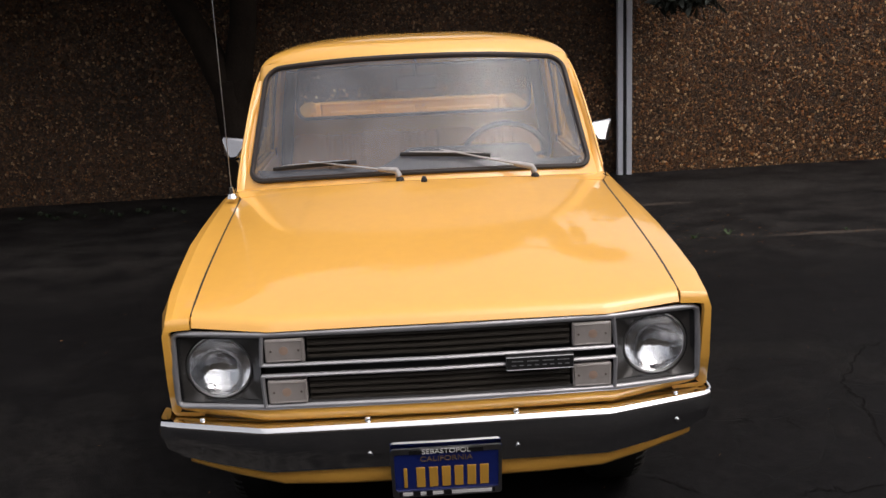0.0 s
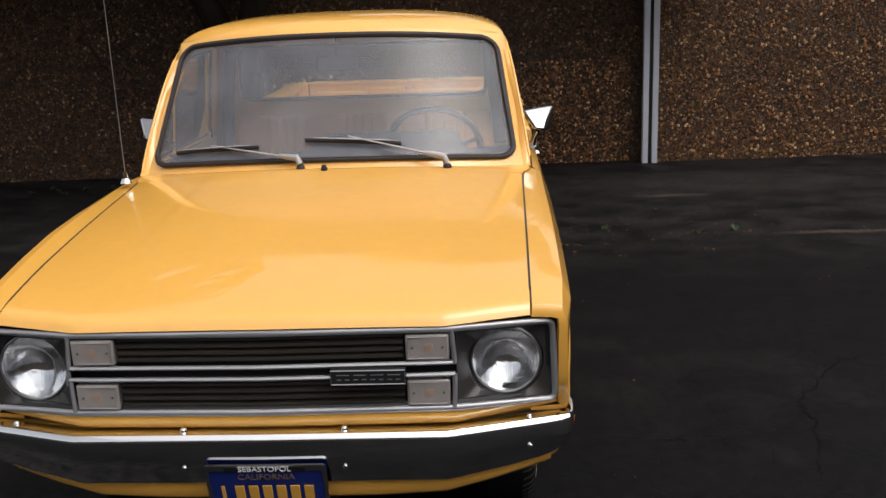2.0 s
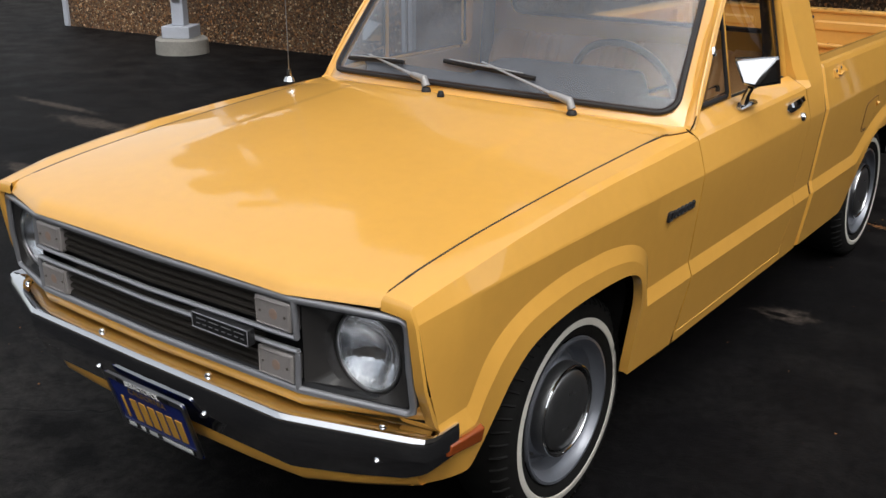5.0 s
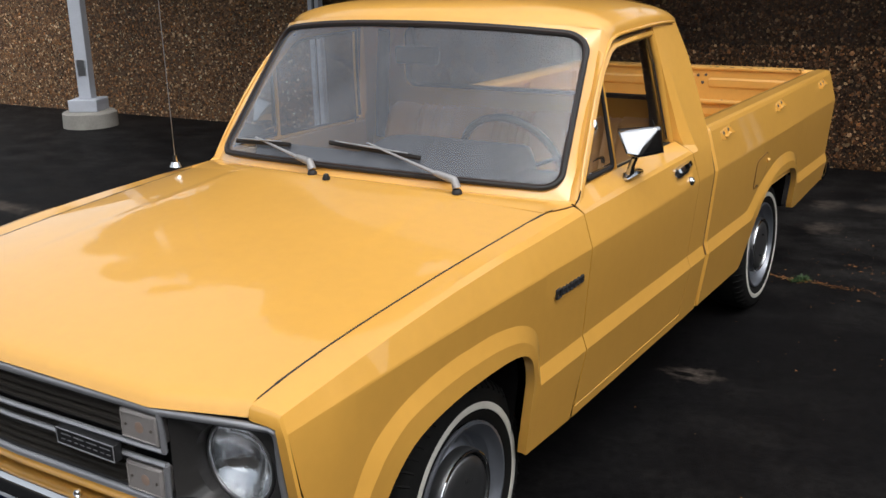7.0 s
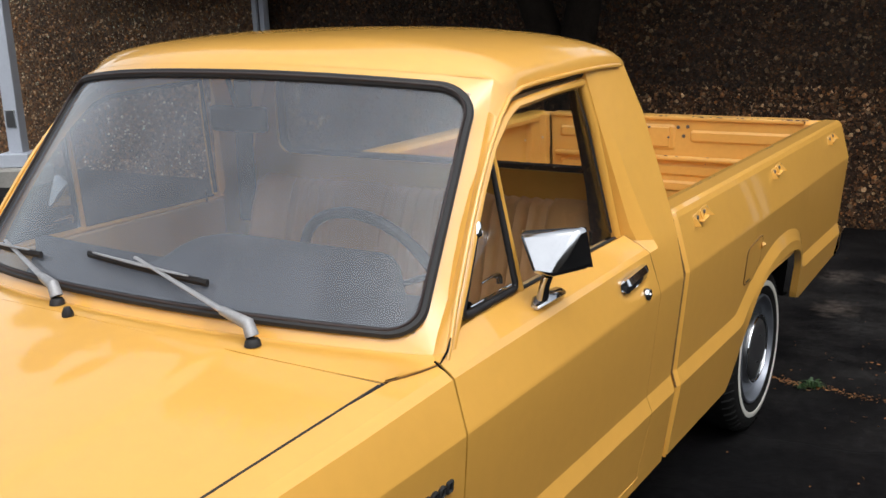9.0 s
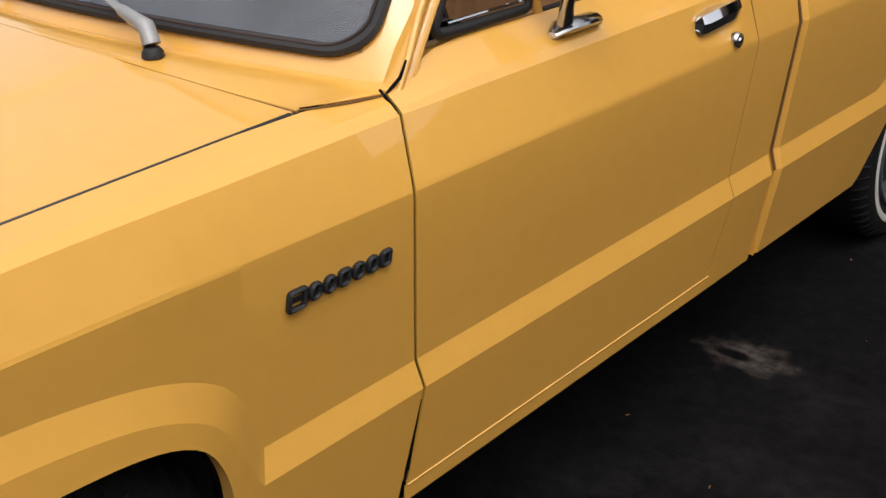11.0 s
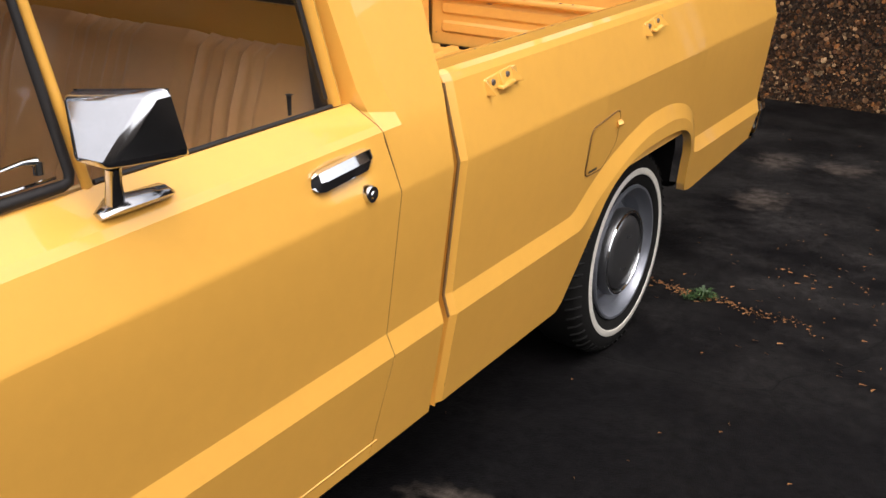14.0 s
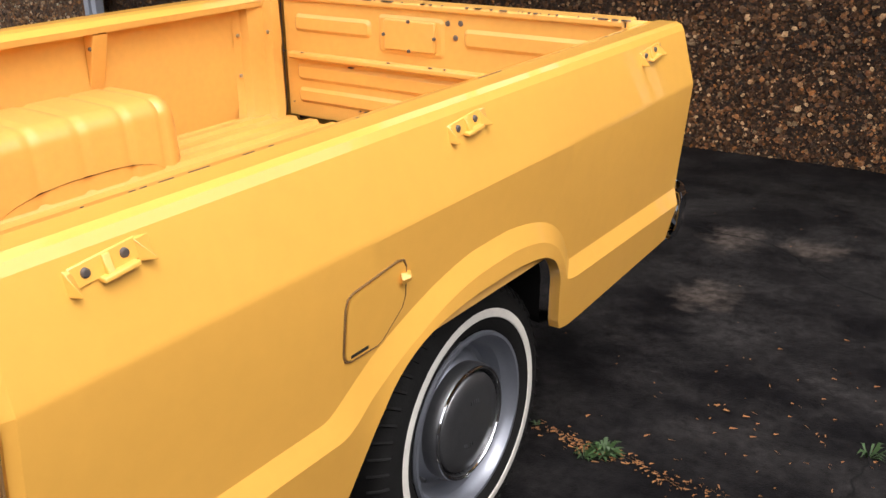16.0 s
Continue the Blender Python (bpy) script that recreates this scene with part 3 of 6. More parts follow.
def finer(nodes, k=3):
    """Runs smooth curves through the nodes, k steps between each two."""
    out = []
    for i in range(len(nodes) - 1):
        a, b, c, d = (nodes[max(0, min(len(nodes) - 1, i + j))] for j in (-1, 0, 1, 2))
        steps = k if i and i < len(nodes) - 2 else 1
        for q in range(steps):
            t = q / steps
            def mid(r, m):
                p0, p1, p2, p3 = a[r][m], b[r][m], c[r][m], d[r][m]
                g1, g2 = 0.5 * (p2 - p0), 0.5 * (p3 - p1)
                lim = 1.6 * abs(p2 - p1)
                g1, g2 = max(-lim, min(lim, g1)), max(-lim, min(lim, g2))
                return (2 * t ** 3 - 3 * t * t + 1) * p1 + (t ** 3 - 2 * t * t + t) * g1 + (3 * t * t - 2 * t ** 3) * p2 + (t ** 3 - t * t) * g2
            out.append(tuple((mid(r, 0), mid(r, 1)) for r in range(3)))
    return out + [nodes[-1]]


FRONT_NODES, REAR_NODES = finer(FRONT_NODES), finer(REAR_NODES)


def door_seam(z):
    """Where the front shut line of the door runs."""
    return table(z, [(0.35, 1.246), (0.566, 1.270), (0.61, 1.267), (0.885, 1.248), (0.978, 1.264), (1.02, 1.270)])[0]


def seam_x(y):
    """Edge between bonnet and wing."""
    return table(y, [(-0.01, 0.660), (1.145, 0.686), (1.27, 0.70)])[0]


def seam_z(y):
    return curve(y, [(-0.02, 0.886), (0.08, 0.906), (0.256, 0.931), (0.46, 0.951), (0.70, 0.9705), (0.976, 0.988), (1.145, 0.998), (1.27, 1.004)])


def wing(s):
    top = [lambda y: (seam_x(y) + 0.003, y, seam_z(y) - 0.012), lambda y: (seam_x(y) + 0.004, y, seam_z(y)),
           lambda y: (lerp(seam_x(y), table(y, B_LINE)[0], 0.7), y, lerp(seam_z(y), table(y, B_LINE)[1], 0.62) + 0.002), lambda y: (*table(y, B_LINE)[:1], y, table(y, B_LINE)[1])]
    (V, F), I = side_skin(FRONT_NODES, top, lambda y, z: y + (door_seam(z) - 0.0035 - 1.26) * max(0.0, (y - 1.05) / 0.21))
    if s < 0:
        V = [(x + 0.014 * max(0.0, min(1.0, (x - 0.69) / 0.05)) * min(1.0, -0.65 + y / 0.35), y, z + 0.006 * max(0.0, min(1.0, (x - 0.68) / 0.05)) * (z > 0.8) * min(1.0, max(0.0, y / 0.2)) * max(0.0, min(1.0, (1.26 - y) / 0.2))) for x, y, z in V]
    ob = mk("wing", *mirrored((V, F), s), PAINT, truck, sharp=9)
    # front edge beside the lamp surround
    C0, B0 = table(0, C_LINE), table(0, B_LINE)
    outer = [(seam_x(0) + 0.004, 0.0, seam_z(0)), (lerp(seam_x(0), B0[0], 0.7), 0.0, lerp(seam_z(0), B0[1], 0.62) + 0.002), (B0[0], 0.0, B0[1]), (C0[0], 0.0, C0[1]), (upper_x(0, 0.7), 0.022, 0.70), (0.757, 0.052, 0.61), (0.752, 0.066, 0.585), (0.66, 0.055, 0.585)]
    lip = [(x - 0.001, y - 0.008, z - 0.009 if k < 3 else z - 0.002) for k, (x, y, z) in enumerate(outer[:6])] + outer[6:]
    lip2 = [(x - (0.002, 0.004, 0.011, 0.020, 0.026, 0.025)[k], y - 0.009, z - (0.030, 0.030, 0.029, 0.008, 0.0, 0.0)[k]) for k, (x, y, z) in enumerate(outer[:6])] + [(0.745, 0.062, 0.592), (0.66, 0.05, 0.592)]
    inner = [(x - 0.004, y + 0.013, z) for x, y, z in lip2[:6]] + [(0.738, 0.060, 0.600), (0.66, 0.045, 0.600)]
    recess = [(lerp(x, 0.70, 0.5), y + 0.03, lerp(z, 0.745, 0.06)) for x, y, z in inner]
    wide = lambda mesh: mesh if s > 0 else ([(x + 0.0091 * max(0.0, min(1.0, (-x - 0.69) / 0.05)), y, z) for x, y, z in mesh[0]], mesh[1])
    mk("wing_front_edge", *wide(mirrored(grid([outer, lip, lip2, inner]), s)), PAINT, truck, sharp=50)
    mk("lamp_recess", *wide(mirrored(grid([inner, recess]), s)), BLACKP, truck, sharp=20, label="black gap round the lamp surround")
    well = [[(x - 0.05, y, z) for x, y, z in I[1:-1]], [(0.36, y, z + 0.02) for x, y, z in I[1:-1]]]
    mk("wheel_well", *mirrored(grid(well), s), UNDER, truck, label="black inner wheel arch", sharp=0)


for s in (1, -1):
    wing(s)


def bonnet():
    n, m = 96, 48
    front = lambda x: table(abs(x), [(0.0, -0.070), (0.45, -0.066), (0.66, -0.008), (0.70, 0.0)])[0]
    rear = lambda x: 1.052 + 0.095 * (abs(x) / 0.686) ** 2.4
    rows = []
    for j in range(-3, m + 1):
        row = []
        for i in range(n + 1):
            u = -1 + 2 * i / n
            t = max(0.0, j / m)
            x = u * lerp(0.660, 0.686, t)
            y = lerp(front(x) + 0.03, rear(x), t)
            zc = curve(y, [(-0.06, 0.886), (0.0, 0.902), (0.15, 0.931), (0.4, 0.968), (0.7, 1.004), (0.9, 1.026), (1.06, 1.0445), (1.2, 1.056)])
            zs = seam_z(y)
            a = abs(x)
            z = lerp(zs, zc, 1 - abs(u) ** 2.3)
            ridge = table(a, [(0.0, 1.0), (lerp(0.455, 0.40, t) - 0.016, 1.0), (lerp(0.455, 0.40, t) + 0.016, 0.0), (0.7, 0.0)])[0]
            z += 0.0028 * ridge * max(0.0, min(1.0, (t - 0.16) / 0.5))
            if j < 0:
                k = -j / 3
                y, z = y - 0.030 * k ** 0.7, z - 0.030 * k ** 1.3
            row.append((x, y, z))
        rows.append(row)
    V, F = grid(rows)
    mk("bonnet", V, F, PAINT, truck, solid=0.012, sharp=40, flip=True)
    # dark gaps beside and behind it
    for s in (1, -1):
        mk("bonnet_gap", *tube([(s * (seam_x(y) + 0.001), y, seam_z(y) - 0.0047) for y in [0.020 + k * 1.122 / 20 for k in range(21)]], [0.0038] + [0.0058] * 20, 6), BLACKP, truck, label="dark shut line")
    mk("washer_nozzle", *lathe([(0.0, 0.014), (0.007, 0.012), (0.012, 0.0), (0.012, -0.006)], 10, (0.004, 1.045, 1.052), "z"), BLACKP, truck, flip=True)


bonnet()


def ws(u, v, out=0.0):
    """A point of the curved windscreen; u across, v up."""
    q = abs(u) ** 2.3
    x = u * lerp(0.668, 0.610, v)
    y = lerp(1.140 + 0.160 * q, 1.462 + 0.148 * q, v)
    z = lerp(1.076 - 0.034 * q, 1.482 - 0.038 * q, v)
    return (x, y - out * 0.78, z + out * 0.62)


def edge_out(v):
    """How far the outer edge of the windscreen frame falls back, up the pillar."""
    return -0.004 - 0.011 * max(0.0, min(1.0, (v - 0.02) / 0.15)) * max(0.0, min(1.0, (1.04 - v) / 0.15))


def ws_outline(hw, v0, v1, radii, out=0.0, n=8, back=False):
    pts = []
    corners = ((1, 1, 0), (-1, 1, 90), (-1, -1, 180), (1, -1, 270))
    for sx, sv, a0 in corners:
        for k in range(n + 1):
            a = radians(a0 + 90 * k / n)
            r = radii[sv < 0]
            ru, rv = r / 0.64, r / 0.52
            u = sx * (hw - ru) + ru * math.cos(a)
            v = ((v1 - rv) if sv > 0 else (v0 + rv)) + rv * math.sin(a)
            pts.append((u, v))
    dense = []
    for i, ((u0, v0_), (u1, v1_)) in enumerate(zip(pts, pts[1:] + pts[:1])):
        k = 14 if i % (n + 1) == n else 1
        for q in range(k):
            u, v = lerp(u0, u1, q / k), lerp(v0_, v1_, q / k)
            dense.append(ws(u, v, edge_out(v) if back and abs(u) > 1.0 else out))
    return dense


def windscreen():
    rows = [[ws(-0.985 + 1.97 * i / 28, -0.015 + 0.995 * j / 12) for i in range(29)] for j in range(13)]
    V, F = grid(rows)
    pane = mk("windscreen", V, F, SCREEN, truck, sharp=80, flip=True, label="slightly hazy curved windscreen glass")
    pane.visible_shadow = False
    a, c = ws_outline(0.985, -0.015, 0.98, (0.066, 0.052), -0.001), ws_outline(1.036, -0.086, 1.056, (0.0005, 0.0005), -0.004, back=True)
    mk("windscreen_frame", *grid([c + c[:1], a + a[:1]]), PAINT, truck, sharp=40)
    mk("windscreen_seal", *tube(ws_outline(0.996, -0.024, 0.992, (0.066, 0.052), 0.004), 0.0112, 8, closed=True, flat=0.75), RUBBER, truck, label="black rubber windscreen seal")
    mk("seal_bead", *tube(ws_outline(0.990, -0.018, 0.987, (0.064, 0.050), 0.011), 0.0032, 6, closed=True), SEALBEAD, truck, sharp=60, label="faded brown locking strip in the seal")


windscreen()


def cowl_and_pillars():
    # scuttle between bonnet and windscreen, running out into the pillar feet
    front, back = [], []
    for i in range(41):
        u = -1 + 2 * i / 40
        x = u * 0.690
        yr = 1.056 + 0.095 * (abs(x) / 0.686) ** 2.4
        zc = lerp(seam_z(min(yr, 1.145)), 1.0445, 1 - abs(u) ** 2.3)
        front.append((x, yr + 0.002, zc))
        back.append(ws(u * 1.035, -0.085, -0.004))
    rows = []
    for k, f in enumerate((0.0, 0.25, 0.5, 0.75, 1.0)):
        r = [(lerp(a[0], b[0], f), lerp(a[1], b[1], f), lerp(a[2], b[2], f) + 0.016 * f * (1 - f)) for a, b in zip(front, back)]
        ox, oy, oz = ((0.6905, 1.1535, 1.003), (0.704, 1.190, 1.0015), (0.714, 1.225, 1.0005), (0.7205, 1.257, 0.9995), (0.724, 1.285, 0.999))[k]
        ends = [(lerp(r[-1][0], ox, q), lerp(r[-1][1], oy, q), lerp(r[-1][2], oz, q) + 0.006 * f * q * (1 - q)) for q in (0.35, 0.7, 1.0)]
        rows.append([(-x, y, z) for x, y, z in reversed(ends)] + r + ends)
    under = [(x, y - 0.002, z - 0.02) for x, y, z in rows[0]]
    mk("scuttle", *grid([under] + rows), PAINT, truck, sharp=40, flip=True)
    for s in (1, -1):
        mk("scuttle_gap", *mirrored(tube([(0.691, 1.150, 1.0), (0.7055, 1.190, 0.9985), (0.7155, 1.225, 0.9975), (0.7225, 1.260, 0.997), (0.7265, 1.282, 0.998)], 0.0013, 6), s), SEAM, truck, label="dark shut line")
        mk("door_top_gap", *mirrored(tube([(0.727, 1.268, 1.0005), (0.7255, 1.281, 1.006), (0.725, 1.295, 1.014), (0.7235, 1.309, 1.034)], [0.0016, 0.0026, 0.0026, 0.0016], 6), s), UNDER, truck, label="dark gap before the door")
    # faint seam between bonnet and scuttle
    mk("scuttle_seam", *tube([(x, y - 0.003, z - 0.0035) for x, y, z in front], 0.0028, 6), BLACKP, truck, label="dark shut line")


cowl_and_pillars()

PILLAR_OUT = [(0.724, 1.285, 0.999), (0.718, 1.318, 1.033), (0.710, 1.350, 1.085), (0.701, 1.394, 1.147), (0.691, 1.440, 1.208), (0.681, 1.489, 1.268), (0.670, 1.545, 1.328), (0.658, 1.612, 1.386), (0.648, 1.672, 1.423)]


def cab_shell():
    """Roof skin and windscreen pillars in one rounded sheet."""
    def pillar_row(k):
        v = (-0.085, 0.015, 0.16, 0.31, 0.46, 0.61, 0.76, 0.92, 1.055)[k]
        a, b = Vector(ws(1.035, v, edge_out(v))), Vector(PILLAR_OUT[k])
        out = []
        for f, h in ((0.0, 0.0), (0.22, 0.75), (0.5, 1.0), (0.78, 0.8), (1.0, 0.0)):
            q = a.lerp(b, f) + Vector((0.55, -0.62, 0.50)) * 0.006 * h * min(1.0, k / 1.5) * (1.0 if k < 6 else (0.7, 0.4, 0.15)[k - 6])
            out.append(tuple(q))
        return out
    pill = [pillar_row(k) for k in range(9)]
    edge = pill[-1] + [(0.643, 1.73, 1.436), (0.640, 1.80, 1.440), (0.638, 1.90, 1.443), (0.634, 2.02, 1.446), (0.629, 2.14, 1.446), (0.624, 2.23, 1.444), (0.620, 2.29, 1.441), (0.616, 2.325, 1.438), (0.612, 2.342, 1.435)]
    centre = [(1.483, 1.5043), (1.500, 1.517), (1.522, 1.528), (1.555, 1.537), (1.60, 1.545), (1.67, 1.552), (1.75, 1.556), (1.86, 1.559), (1.99, 1.558), (2.11, 1.553), (2.21, 1.544), (2.28, 1.531), (2.325, 1.512), (2.345, 1.490)]
    rows = []
    n = 34
    for j, ((ex, ey, ez), (yc, zc)) in enumerate(zip(edge, centre)):
        row = []
        b = min(1.0, j / 4)
        for i in range(n + 1):
            a = math.pi * i / n
            c, s_ = math.cos(a), math.sin(a)
            u = -math.copysign(abs(c) ** lerp(1.0, 0.80, b), c)
            sec = abs(s_) ** 0.78
            fx, fy, fz = ws(u * 1.035, 1.055, -0.004)
            y = lerp(yc, ey, abs(u) ** 2.3)
            z = lerp(lerp(zc, ez, abs(u) ** 2.3), ez + (zc - ez) * sec, b)
            row.append((fx, fy, fz) if j == 0 else (u * ex, y, z))
        row[0], row[-1] = (-ex, ey, ez), (ex, ey, ez)
        rows.append(row)
    rows.append([(x, 2.352, z - 0.014) for x, y, z in rows[-1]])
    rows.append([(x, 2.352, min(z - 0.014, 1.425)) for x, y, z in rows[-2]])
    V, F = grid(rows)
    meshes = [(V, [tuple(reversed(f)) for f in F])]
    for s in (1, -1):
        inner = [[(x - 0.004, y + 0.008, z - 0.006), (x - 0.05, y + 0.012, z - 0.006)] for x, y, z in [r[-1] for r in pill]]
        meshes.append(mirrored(grid([list(c) for c in zip(*pill)]), s))
        meshes.append(mirrored(grid([[r[-1] for r in pill]] + [list(c) for c in zip(*inner)]), s))
    mk("cab_shell", *join(*meshes), PAINT, truck, sharp=42, label="yellow rounded cab roof and windscreen pillars")
    lining = [[(x * 0.965, y, z - 0.03) for x, y, z in r] for r in rows[2:-3]]
    mk("headlining", *grid(lining), TRIMTAN, truck, sharp=60)
    for s in (1, -1):
        run = [(0.7245, 1.288, 0.990)] + [r[-1] for r in pill[1:]] + edge[5:-2]
        mk("drip_rail", *mirrored(tube([(x + 0.002, y - 0.002, z) for x, y, z in run], 0.0055, 8), s), PAINT, truck, sharp=60)
        over = edge[4:-2]
        mk("roof_edge", *mirrored(grid([over, [(x - 0.004, y, z - 0.007) for x, y, z in over], [(x - 0.04, y, z - 0.010) for x, y, z in over]]), s), PAINT, truck, sharp=40)
        mk("door_top_gap", *mirrored(tube([(x - 0.014, y, z - 0.011) for x, y, z in edge[4:-4]], 0.006, 6), s), RUBBER, truck, label="black door seal under the gutter")


cab_shell()


def cab_side(s):
    # door skin
    ys = [1.272 + (1.930 - 1.272) * k / 12 for k in range(13)] + [1.936 + 0.0062 * k for k in range(33)] + [2.147, 2.160]
    part_of = lambda y: max(0.0, min(1.0, (y - 1.272) / 0.888))
    rear_off = lambda z: table(z, [(0.36, -0.03), (0.56, 0.012), (0.61, 0.004), (0.885, 0.010), (0.98, -0.012), (1.1, -0.02)])[0]
    warp = lambda y, z: y + (1 - part_of(y)) * (door_seam(z) + 0.002 - 1.272) + part_of(y) * rear_off(z)
    sx_ = lambda y: table(y, [(1.27, 0.722), (1.40, 0.701), (2.2, 0.700)])[0]
    sz_ = lambda y: table(y, [(1.27, 1.002), (1.40, 1.036), (2.2, 1.036)])[0]
    sill = [(sx_(y), y, sz_(y)) for y in ys]
    sill_in = [(sx_(y) - 0.025, y, sz_(y) - 0.006) for y in ys]
    shoulder0 = [(lerp(sx_(y), table(y, B_LINE)[0], 0.82), y, lerp(sz_(y), table(y, B_LINE)[1], 0.76)) for y in ys]
    B = [(table(y, B_LINE)[0], y, table(y, B_LINE)[1]) for y in ys]
    C = [(table(y, C_LINE)[0], y, table(y, C_LINE)[1]) for y in ys]
    D = [(0.757, y, 0.61) for y in ys]
    CD = [(lerp(a[0], b[0], 0.5), a[1], lerp(a[2], b[2], 0.5)) for a, b in zip(C, D)]
    E = [(0.770, y, 0.566) for y in ys]
    Cu = [tuple(lerp(a, b, 0.05) for a, b in zip(c, q)) for c, q in zip(C, B)]
    Cd = [tuple(lerp(a, b, 0.04) for a, b in zip(c, q)) for c, q in zip(C, CD)]
    C2 = [(x - 0.0007, y, z) for x, y, z in C]
    def scooped(p):
        q = ((p[1] - 2.032) / 0.092) ** 2 + ((p[2] - 0.949) / 0.037) ** 2
        return (p[0] - (0.010 * (0.5 + 0.5 * math.cos(math.pi * q ** 0.5)) ** 0.7 if q < 1 else 0.0), p[1], p[2])
    side = [[scooped(tuple(lerp(a, b, f / 20) for a, b in zip(p, q))) for p, q in zip(B, Cu)] for f in range(1, 20)]
    Fb = [(lower_x(0.385), y, 0.385) for y in ys]
    Fi = [(lower_x(0.385) - 0.02, y, 0.383) for y in ys]
    rows = [[(x, warp(y, z), z) for x, y, z in r] for r in (sill_in, sill, shoulder0, B, *side, Cu, C2, Cd, CD, D, E, Fb, Fi)]
    door = mk("door", *mirrored(grid(rows), s), PAINT, truck, sharp=9, solid=0.004)
    for side, k in (("f", 0), ("r", -1)):
        path = [r[k] for r in rows[1:4] + rows[23:-1]]
        off = -0.0030 if k == 0 else 0.0012
        mk("door_gap", *mirrored(tube([(x - (0.006 if k == 0 else 0.0012), y + off, z) for x, y, z in path], 0.0021 if k == 0 else 0.0012, 6), s), UNDER if k == 0 else SEAM, truck, label="dark shut line")
    # rocker below the door
    rk = grid([[(lower_x(0.38) - 0.001, 1.245, 0.3845), (lower_x(0.38) - 0.001, 2.16, 0.3845)], [(lower_x(0.35), 1.245, 0.35), (lower_x(0.35), 2.16, 0.35)], [(0.70, 1.245, 0.335), (0.70, 2.16, 0.335)], [(0.55, 1.245, 0.335), (0.55, 2.16, 0.335)]])
    mk("rocker_panel", *mirrored(rk, s), PAINT, truck, sharp=25)
    mk("rocker_gap", *mirrored(tube([(lower_x(0.384) - 0.001, 1.25, 0.384), (lower_x(0.384) - 0.001, 2.15, 0.384)], 0.0026, 6), s), PAINT, truck, sharp=60, label="raised seam under the door")
    # rear quarter of the cab and its sail pillar
    q = [2.166, 2.20, 2.27, 2.335]
    bq, cq = [(table(y, B_LINE)[0], y, table(y, B_LINE)[1]) for y in q], [(table(y, C_LINE)[0], y, table(y, C_LINE)[1]) for y in q]
    dq = [(lerp(c[0], 0.757, 0.5), c[1], lerp(c[2], 0.61, 0.5)) for c in cq]
    mixq = lambda u_, v_, f: [tuple(lerp(a_, b_, f) for a_, b_ in zip(m_, n_)) for m_, n_ in zip(u_, v_)]
    rows = [bq, mixq(cq, bq, 0.05), [(x - 0.0007, y, z) for x, y, z in cq], mixq(cq, dq, 0.04), dq, [(0.757, y, 0.61) for y in q], [(0.770, y, 0.566) for y in q], [(lower_x(0.35), y, 0.35) for y in q], [(0.70, y, 0.335) for y in q]]
    rows = [[(x, warp(2.16, z) + 0.0022 if k == 0 else y, z) for k, (x, y, z) in enumerate(r)] for r in rows]
    rows = [r + [(r[-1][0] - 0.03, 2.350, r[-1][2])] for r in rows]
    a = [(0.626, 2.075, 1.440), (0.652, 2.098, 1.32), (0.684, 2.125, 1.18), (0.712, 2.148, 1.06), (0.728, 2.158, 1.022)]
    b = [(0.628, 2.115, 1.440), (0.660, 2.138, 1.32), (0.700, 2.163, 1.18), (0.741, 2.185, 1.06), (0.7575, 2.194, 1.020)]
    c = [(0.614, 2.333, 1.438), (0.666, 2.338, 1.32), (0.711, 2.340, 1.18), (0.748, 2.341, 1.06), (0.760, 2.341, 1.020)]
    d = [(0.585, 2.352, 1.436), (0.632, 2.353, 1.32), (0.676, 2.354, 1.18), (0.715, 2.354, 1.06), (0.728, 2.354, 1.020)]
    z0 = [(0.600, 2.055, 1.432), (0.618, 2.085, 1.31), (0.640, 2.112, 1.17), (0.66, 2.135, 1.06), (0.690, 2.145, 1.025)]
    low = [[(r[0][0] - 0.012, r[0][1], r[0][2]), r[0], r[1], r[3], r[4]] for r in rows]
    mk("cab_quarter", *mirrored(grid([list(r) for r in zip(z0, a, b, c, d)] + low), s), PAINT, truck, sharp=14, label="yellow rear quarter and roof pillar of the cab")
    # door window frame
    g1, g2, g3 = (0.645, 1.668, 1.392), (0.632, 2.040, 1.418), (0.690, 2.118, 1.038)
    loop = [(0.715, 1.305, 0.985), (0.706, 1.345, 1.040), (0.698, 1.392, 1.105), (0.688, 1.444, 1.185), (0.677, 1.500, 1.265), (0.664, 1.566, 1.338), (0.653, 1.630, 1.378), g1, (0.643, 1.70, 1.403), (0.638, 1.85, 1.412), g2, (0.652, 2.064, 1.32), (0.67, 2.088, 1.19), g3]
    mk("window_frame", *mirrored(tube(loop, 0.013, 8, closed=False, flat=0.8), s), PAINT, door, sharp=50)
    inner = [(x - 0.012, lerp(y, 1.8, 0.035), lerp(z, 1.22, 0.06)) for x, y, z in loop]
    mk("window_seal", *mirrored(tube(inner[5:], 0.0065, 6), s), RUBBER, door, sharp=50, label="black rubber window channel")
    # vent window, divider bar and drop glass
    vent = [(0.694, 1.385, 1.050), (0.693, 1.592, 1.046), (0.660, 1.562, 1.332)]
    mk("vent_glass", *mirrored((vent, [(0, 1, 2)]), s), GLASS, door, sharp=0, label="triangular vent window glass").visible_shadow = False
    pane = [(0.686, 1.618, 1.036), (0.684, 2.112, 1.036), (0.630, 2.03, 1.412), (0.642, 1.668, 1.388), (0.655, 1.575, 1.345)]
    mk("side_glass", *mirrored((pane, [(0, 1, 2, 3, 4)]), s), GLASS, door, sharp=0, label="door window glass").visible_shadow = False
